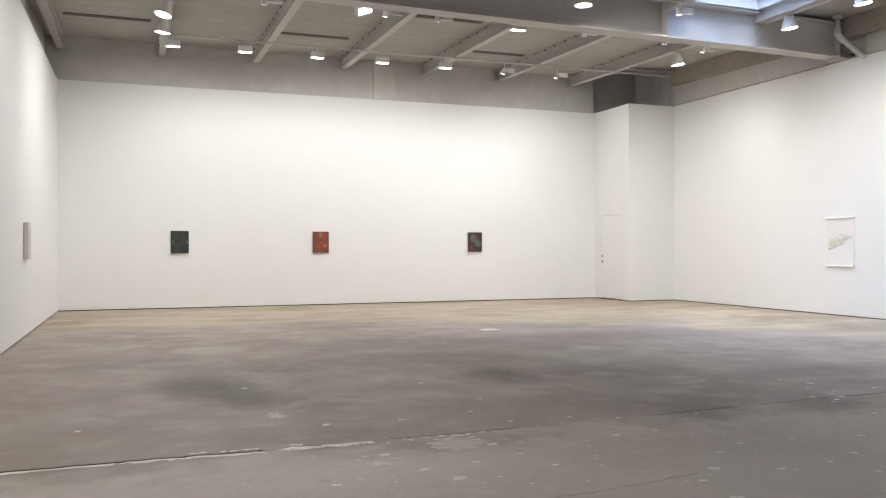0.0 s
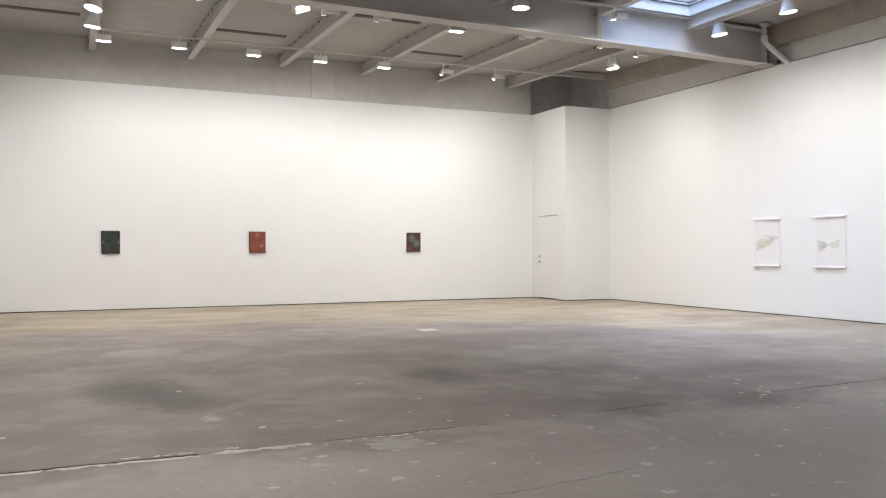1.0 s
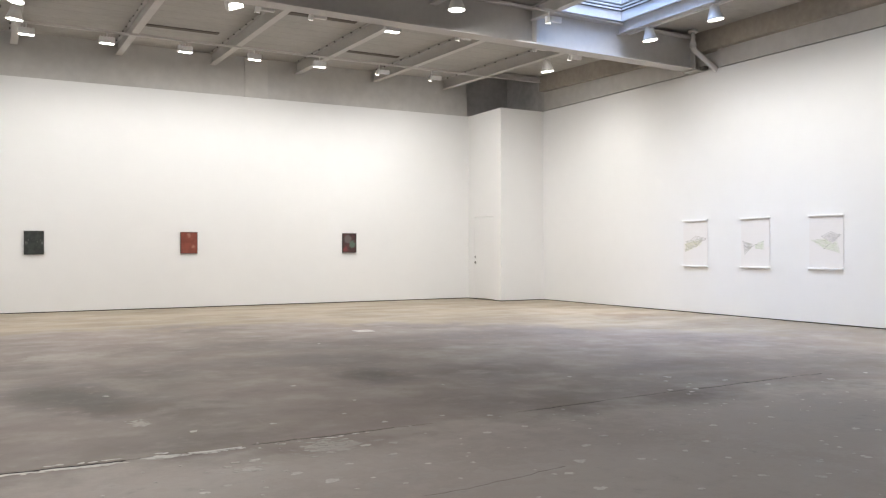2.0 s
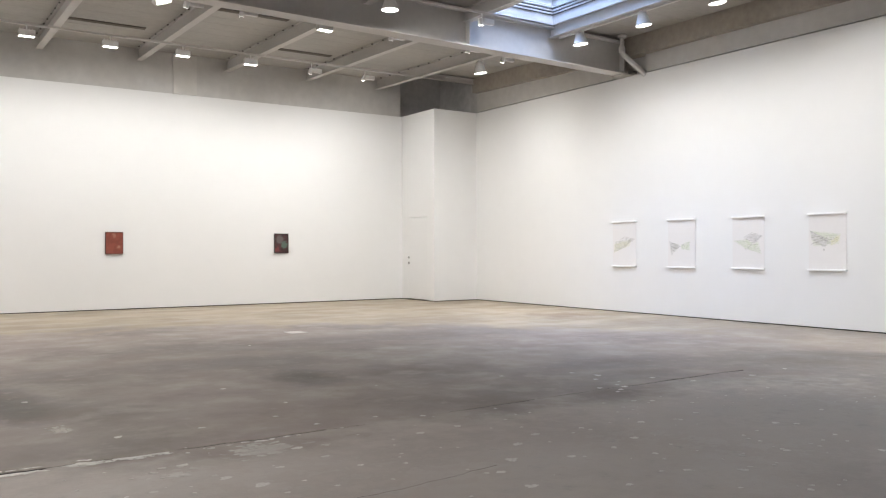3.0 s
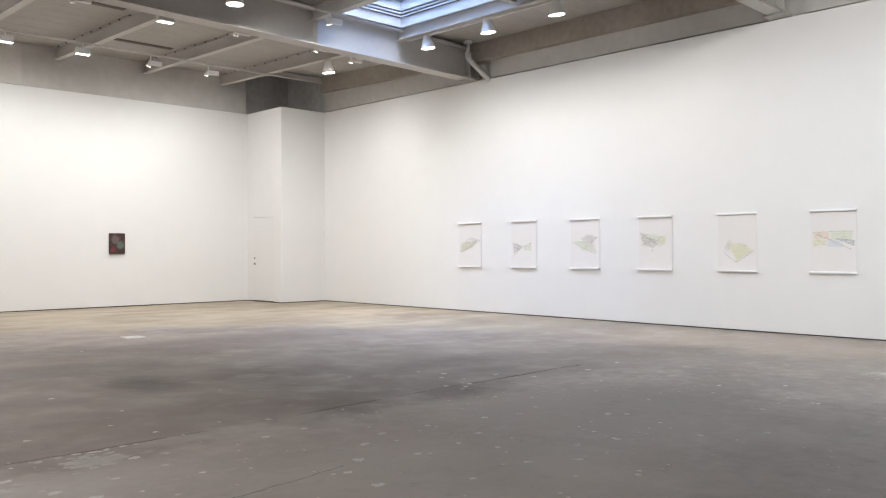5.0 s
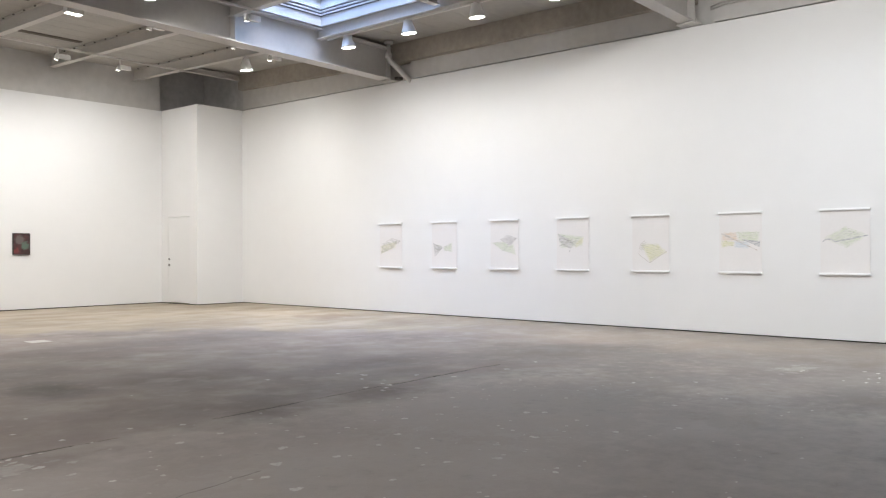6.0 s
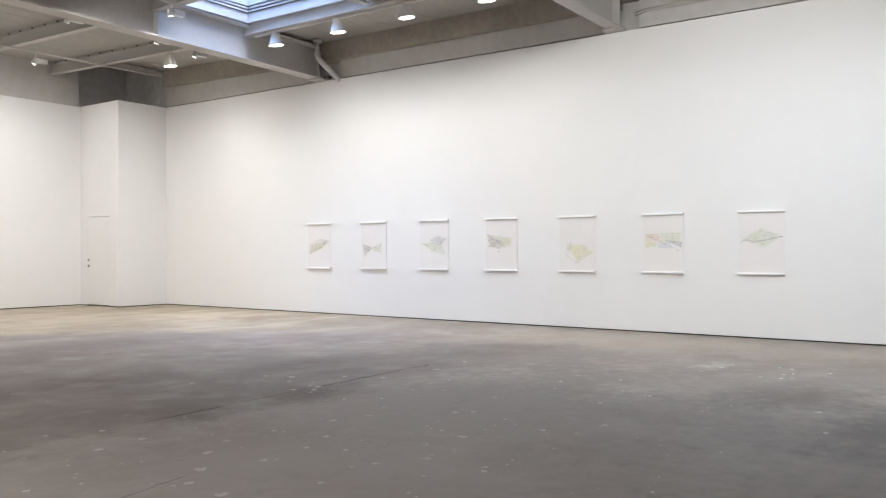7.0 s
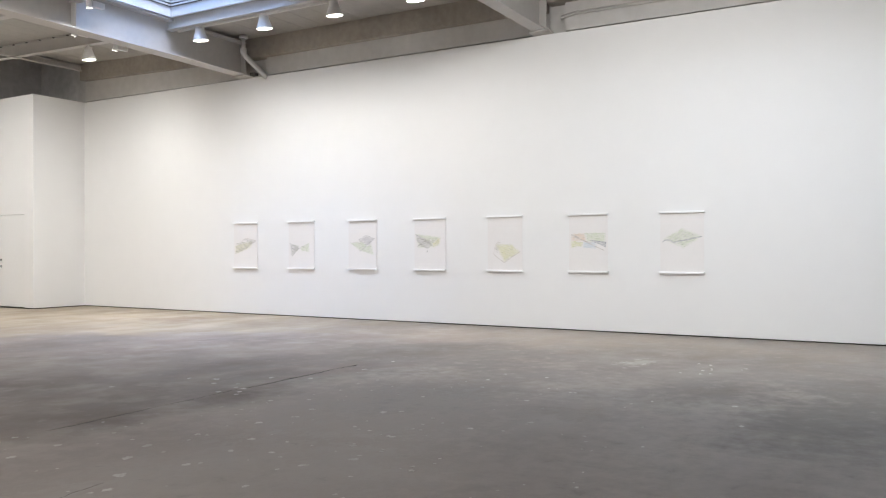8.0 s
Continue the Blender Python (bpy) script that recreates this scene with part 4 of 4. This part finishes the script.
def drawing(y, label, layers, seed):
    d = thing("drawing", pose(X_RIGHT - 0.004, y, 1.387, 0, 0, -90), label, "framed drawing", "drawings on the long wall")
    rng = random.Random(seed)
    block("backing", (-DW / 2 + 0.012, -0.0054, -DHT / 2 + 0.02), (DW / 2 - 0.012, 0.0, DHT / 2 - 0.02), MAT_BACK, 0.002, d)
    block("paper", (-DW / 2, -0.0083, -DHT / 2 + 0.012), (DW / 2, -0.0055, DHT / 2 - 0.012), MAT_PAPER, 0, d, "warm white drawing paper")
    for name, z in (("top_rail", DHT / 2), ("bottom_rail", -DHT / 2)):
        block(name, (-DW / 2 - 0.010, -0.042, z - 0.014), (DW / 2 + 0.010, 0.002, z + 0.014), MAT_RAIL, 0.005, d, "white lacquered hanging rail")
    for k, (color, kind, *rest) in enumerate(layers):
        if kind == "area" and rest[2] > 0.0075:
            # pigment thins out towards the edge of the area
            if color != "dark":
                part("drawn_area", sheet_slab(ragged(rest[0], rng), 0.0003 * k), FAINT[color], d)
            part("drawn_area", sheet_slab(ragged(shrunk(rest[0], 1.0 if color == "dark" else 0.82), rng, 0.003 if color == "dark" else 0.012), 0.0003 * k + 0.00015), INK[color], d)
            for *row, w in hatch(rest[0], rest[1] // 2, 0.006, rng):
                part("drawn_line", sheet_slab(stroke(*row, w * 0.6), 0.0003 * k + 0.00022), INK[HATCH[color]], d)
            continue
        strokes = hatch(rest[0], rest[1], rest[2], rng) if kind == "area" else rest[0]
        for *row, w in strokes:
            part("drawn_line", sheet_slab(stroke(*row, w * 1.5), 0.0003 * k + 0.0002), INK[color], d)
    return d


YS = [11.786 - 1.459 * k for k in range(7)]
drawing(YS[0], "abstract drawing of slanting striped bands in pale ink on paper", [
    ("yellow", "area", [(0.05, 0.50), (0.06, 0.30), (0.72, 0.46), (0.80, 0.60)], 6, 0.010),
    ("olive", "area", [(0.06, 0.55), (0.05, 0.30), (0.66, 0.46), (0.90, 0.62)], 8, 0.0072),
    ("line", "area", [(0.40, 0.62), (0.86, 0.54), (0.95, 0.60), (0.50, 0.66)], 9, 0.006),
    ("brown", "line", [(0.06, 0.36, 0.70, 0.50, 0.005), (0.10, 0.44, 0.92, 0.58, 0.006), (0.30, 0.58, 0.52, 0.66, 0.006), (0.52, 0.66, 0.95, 0.60, 0.006)])], 1)
drawing(YS[1], "abstract drawing of two fans in pale ink on paper", [
    ("green", "area", [(0.45, 0.46), (0.50, 0.38), (0.82, 0.34), (0.82, 0.55)], 9, 0.014),
    ("grey", "area", [(0.05, 0.54), (0.10, 0.28), (0.36, 0.40), (0.42, 0.46)], 11, 0.008),
    ("olive", "area", [(0.05, 0.54), (0.12, 0.24), (0.34, 0.38), (0.44, 0.47)], 7, 0.006),
    ("line", "line", [(0.04, 0.54, 0.42, 0.42, 0.006), (0.12, 0.26, 0.44, 0.44, 0.005), (0.30, 0.40, 0.78, 0.52, 0.005), (0.10, 0.44, 0.30, 0.38, 0.009), (0.20, 0.33, 0.30, 0.47, 0.006)])], 2)
drawing(YS[2], "abstract drawing of overlapping grey and green planes on paper", [
    ("green", "area", [(0.03, 0.54), (0.40, 0.38), (0.92, 0.28), (0.80, 0.60)], 16, 0.016),
    ("grey", "area", [(0.36, 0.60), (0.62, 0.68), (0.95, 0.62), (0.72, 0.47)], 12, 0.012),
    ("line", "line", [(0.36, 0.60, 0.62, 0.69, 0.004), (0.62, 0.69, 0.95, 0.62, 0.004), (0.42, 0.36, 0.90, 0.62, 0.005), (0.36, 0.60, 0.74, 0.46, 0.004)])], 3)
drawing(YS[3], "abstract drawing of a pale green wing form on paper", [
    ("green", "area", [(0.04, 0.70), (0.12, 0.42), (0.80, 0.46), (0.86, 0.64)], 13, 0.012),
    ("grey", "area", [(0.05, 0.70), (0.05, 0.56), (0.45, 0.40), (0.58, 0.52)], 12, 0.007),
    ("line", "line", [(0.03, 0.70, 0.50, 0.50, 0.006), (0.08, 0.46, 0.55, 0.58, 0.006), (0.14, 0.50, 0.40, 0.42, 0.006), (0.40, 0.36, 0.43, 0.36, 0.02), (0.30, 0.62, 0.62, 0.46, 0.004)]),
    ("yellow", "area", [(0.58, 0.52), (0.58, 0.42), (0.80, 0.50), (0.86, 0.64)], 7, 0.014),
    ("olive", "area", [(0.05, 0.66), (0.10, 0.46), (0.50, 0.42), (0.70, 0.56)], 7, 0.005)], 4)
drawing(YS[4], "abstract drawing of a pale yellow faceted block on paper", [
    ("yellow", "area", [(0.22, 0.48), (0.48, 0.16), (0.95, 0.34), (0.70, 0.50)], 18, 0.020),
    ("olive", "area", [(0.18, 0.42), (0.32, 0.54), (0.40, 0.52), (0.30, 0.30)], 8, 0.004),
    ("brown", "line", [(0.48, 0.15, 0.95, 0.36, 0.005), (0.18, 0.30, 0.48, 0.15, 0.005), (0.18, 0.30, 0.22, 0.48, 0.004), (0.22, 0.48, 0.34, 0.55, 0.004)])], 5)
drawing(YS[5], "abstract drawing of colour bands crossed by a dark wedge on paper", [
    ("rose", "area", [(0.05, 0.66), (0.05, 0.54), (0.45, 0.52), (0.45, 0.68)], 6, 0.022),
    ("green", "area", [(0.40, 0.68), (0.45, 0.52), (0.95, 0.50), (0.95, 0.68)], 8, 0.020),
    ("yellow", "area", [(0.04, 0.54), (0.05, 0.42), (0.34, 0.44), (0.40, 0.52)], 6, 0.020),
    ("blue", "area", [(0.36, 0.52), (0.36, 0.42), (0.70, 0.40), (0.72, 0.52)], 6, 0.018),
    ("dark", "area", [(0.54, 0.555), (0.57, 0.54), (0.95, 0.425), (0.96, 0.52)], 8, 0.012),
    ("brown", "line", [(0.05, 0.65, 0.90, 0.37, 0.007), (0.12, 0.60, 0.60, 0.50, 0.004), (0.05, 0.65, 0.24, 0.60, 0.012)])], 6)
drawing(YS[6], "abstract drawing of a green plane and bent line on paper", [
    ("green", "area", [(0.06, 0.56), (0.55, 0.40), (0.96, 0.60), (0.50, 0.74)], 14, 0.010),
    ("grey", "area", [(0.10, 0.54), (0.52, 0.70), (0.92, 0.62), (0.52, 0.42)], 12, 0.003),
    ("dark", "line", [(0.05, 0.505, 0.12, 0.54, 0.009), (0.12, 0.54, 0.22, 0.54, 0.009), (0.22, 0.54, 0.31, 0.50, 0.009), (0.31, 0.50, 0.96, 0.595, 0.010)])], 7)


# ---- marks on the floor ----
def blob(bm, x, y, rx, ry, rng, thick=0.0016):
    """A thin irregular flake lying on the floor."""
    n, z = 15, thick * rng.uniform(0.6, 1.6)
    turn, seed = rng.uniform(-0.5, 0.5), rng.uniform(0, 50)
    ring, low = [], []
    for k in range(n):
        a = 2 * math.pi * k / n
        r = 1 + 0.75 * noise.noise((math.cos(a) * 1.5 + seed, math.sin(a) * 1.5, seed)) + 0.25 * noise.noise((math.cos(a) * 4 + seed, math.sin(a) * 4, seed))
        px, py = rx * r * math.cos(a), ry * r * math.sin(a)
        qx, qy = px * math.cos(turn) - py * math.sin(turn), px * math.sin(turn) + py * math.cos(turn)
        ring.append(bm.verts.new((x + qx, y + qy, z)))
        low.append(bm.verts.new((x + qx * 1.06, y + qy * 1.06, 0.0003)))
    bm.faces.new(ring)
    for k in range(n):
        bm.faces.new((low[k], low[(k + 1) % n], ring[(k + 1) % n], ring[k]))


SPECKS = [(-0.11, 6.11), (1.19, 7.51), (1.55, 5.72), (2.11, 5.70), (2.70, 5.79), (2.78, 7.24), (2.84, 5.36), (2.99, 6.28), (3.32, 5.35), (3.64, 5.18), (3.31, 4.69), (2.57, 4.16), (2.81, 4.05), (3.16, 3.58),
          (3.65, 4.73), (3.94, 4.21), (4.21, 3.39), (4.34, 4.19), (4.42, 3.76), (4.61, 3.06), (4.84, 4.09), (4.96, 3.02), (4.29, 2.40), (5.15, 3.99), (5.44, 4.09), (5.45, 2.65), (5.56, 4.64), (5.62, 3.07),
          (5.63, 3.53), (5.65, 5.35), (5.76, 4.39), (5.90, 5.28), (5.98, 5.75), (6.08, 6.20), (6.17, 5.91), (6.07, 5.52), (6.37, 3.63), (6.52, 5.51), (6.94, 4.51), (7.49, 3.58), (7.91, 3.60), (8.13, 5.14), (4.21, 10.42)]
FLAKES = [(3.38, 3.76, 0.058), (1.94, 4.09, 0.050), (2.43, 4.76, 0.042), (3.66, 4.06, 0.045), (2.48, 4.46, 0.032), (1.82, 4.33, 0.045), (1.61, 4.53, 0.055), (1.70, 4.74, 0.042), (3.12, 3.27, 0.045), (3.74, 3.62, 0.034),
          (4.07, 3.02, 0.036), (4.33, 2.85, 0.040), (1.28, 4.20, 0.030), (2.16, 4.38, 0.030), (9.63, 1.94, 0.03), (7.26, 1.21, 0.03), (6.5, 1.01, 0.03)]


def floor_marks():
    rng = random.Random(5)
    bm = bmesh.new()
    for x, y in SPECKS:
        s = rng.uniform(0.014, 0.025)
        blob(bm, x, y, s * 1.15, s * 0.95, rng)
    for x, y, s in FLAKES:
        blob(bm, x, y, s * 0.80, s * 0.55, rng)
    for _ in range(170):
        x, y = rng.uniform(0.8, 7.5), rng.uniform(1.4, 5.2)
        s = rng.uniform(0.004, 0.012)
        blob(bm, x, y, s * 1.3, s, rng)
    for _ in range(26):
        x, y = rng.gauss(5.6, 1.5), rng.gauss(4.2, 1.2)
        s = rng.uniform(0.010, 0.022)
        blob(bm, x, y, s * 1.2, s, rng)
    for _ in range(8):
        x, y = rng.gauss(9.4, 0.25), rng.gauss(1.9, 0.15)
        s = rng.uniform(0.008, 0.018)
        blob(bm, x, y, s * 1.2, s, rng)
    tagged(part("paint_specks", bm, MAT_SPECK), "scattered dried white paint specks on the concrete floor", "paint specks", kind="stuff")
    # broken, plaster-pale lip along the joint
    bm = bmesh.new()
    for a, b in ((-1.0, 0.16), (0.20, 0.52), (0.55, 0.98), (1.10, 1.34), (1.38, 1.72)):
        n = max(4, int((b - a) / 0.035))
        edge = []
        for k in range(n + 1):
            x = a + (b - a) * k / n
            near = joint_y(x) - (0.034 if x < 1.0 else 0.020)
            w = (0.016 + 0.034 * abs(noise.noise((x * 5.0, 1.0, 9.0))) + 0.012 * abs(noise.noise((x * 21.0, 4.0, 2.0)))) * (1.0 if 0 < k < n else 0.2)
            edge.append([bm.verts.new(p) for p in ((x, near, 0.0004), (x, near - 0.002, 0.003), (x, near - w, 0.0026), (x, near - w - 0.003, 0.0003))])
        for one, two in zip(edge, edge[1:]):
            for i in range(3):
                bm.faces.new((one[i], one[i + 1], two[i + 1], two[i]))
    for x in (0.60, 0.66, 0.78, 0.84, 0.92, 0.97, 1.22, 1.26):
        blob(bm, x, joint_y(x) + 0.035 + rng.uniform(0, 0.02), 0.026, 0.010, rng, 0.002)
    for a, b, n in ((-0.8, 1.1, 60), (1.15, 1.75, 26), (1.9, 2.6, 12)):
        for _ in range(n):
            x = rng.uniform(a, b)
            s = rng.uniform(0.006, 0.014)
            blob(bm, x, joint_y(x) - 0.045 - rng.uniform(0, 0.035), s * 1.8, s * 0.8, rng, 0.002)
    for _ in range(10):
        blob(bm, 1.20 + rng.gauss(0, 0.035), 5.085 + rng.gauss(0, 0.02), 0.022, 0.016, rng, 0.002)
    tagged(part("joint_chips", bm, MAT_LIP), "pale broken mortar chips along the floor joint", "mortar chips", kind="stuff")
    bm = bmesh.new()
    for _ in range(60):
        x, y = rng.gauss(2.24, 0.10), rng.gauss(4.86, 0.09)
        s = rng.uniform(0.006, 0.028)
        blob(bm, x, y, s * 1.3, s * 0.8, rng, 0.0016)
    for _ in range(24):
        x, y = rng.gauss(1.27, 0.045), rng.gauss(6.20, 0.07)
        s = rng.uniform(0.005, 0.018)
        blob(bm, x, y, s, s * 0.8, rng, 0.0016)
    for _ in range(16):
        x, y = rng.gauss(1.58, 0.12), rng.gauss(4.55, 0.12)
        s = rng.uniform(0.010, 0.036)
        blob(bm, x, y, s, s * 0.8, rng, 0.0016)
    for _ in range(5):
        x, y = rng.gauss(9.35, 0.22), rng.gauss(2.7, 0.12)
        s = rng.uniform(0.008, 0.024)
        blob(bm, x, y, s * 1.4, s * 0.7, rng, 0.0016)
    tagged(part("worn_paint_patches", bm, shade("worn_pale_paint", (0.50, 0.475, 0.44), 0.8, vary=0.2, big=4.0)), "worn pale paint patches on the concrete floor", "paint patches", kind="stuff")
    bm = bmesh.new()
    rows = []
    for k in range(36):
        x = 2.25 + 0.028 * k
        y, w = 3.60 + 0.16 * max(0.0, x - 2.5) + 0.03 * noise.noise((x * 4.0, 5.0, 1.0)) + 0.012 * noise.noise((x * 15.0, 5.0, 1.0)), 0.0005 + 0.0035 * max(0.0, noise.noise((x * 5.0, 2.0, 6.0)) + 0.15)
        rows.append([bm.verts.new(p) for p in ((x, y - w, 0.0003), (x, y - w * 0.6, 0.0012), (x, y + w * 0.6, 0.0012), (x, y + w, 0.0003))])
    for one, two in zip(rows, rows[1:]):
        for i in range(3):
            bm.faces.new((one[i], two[i], two[i + 1], one[i + 1]))
    tagged(part("hairline_crack", bm, MAT_GROOVE), "dark dirt packed in a hairline crack of the floor", "crack", kind="stuff")
    bm = box(bmesh.new(), (5.29, 11.58, 0.0003), (5.57, 11.86, 0.005), 0.002)
    tagged(part("floor_cover_plate", bm, MAT_SPECK), "pale painted cover plate set on the concrete floor", "cover plate")


floor_marks()
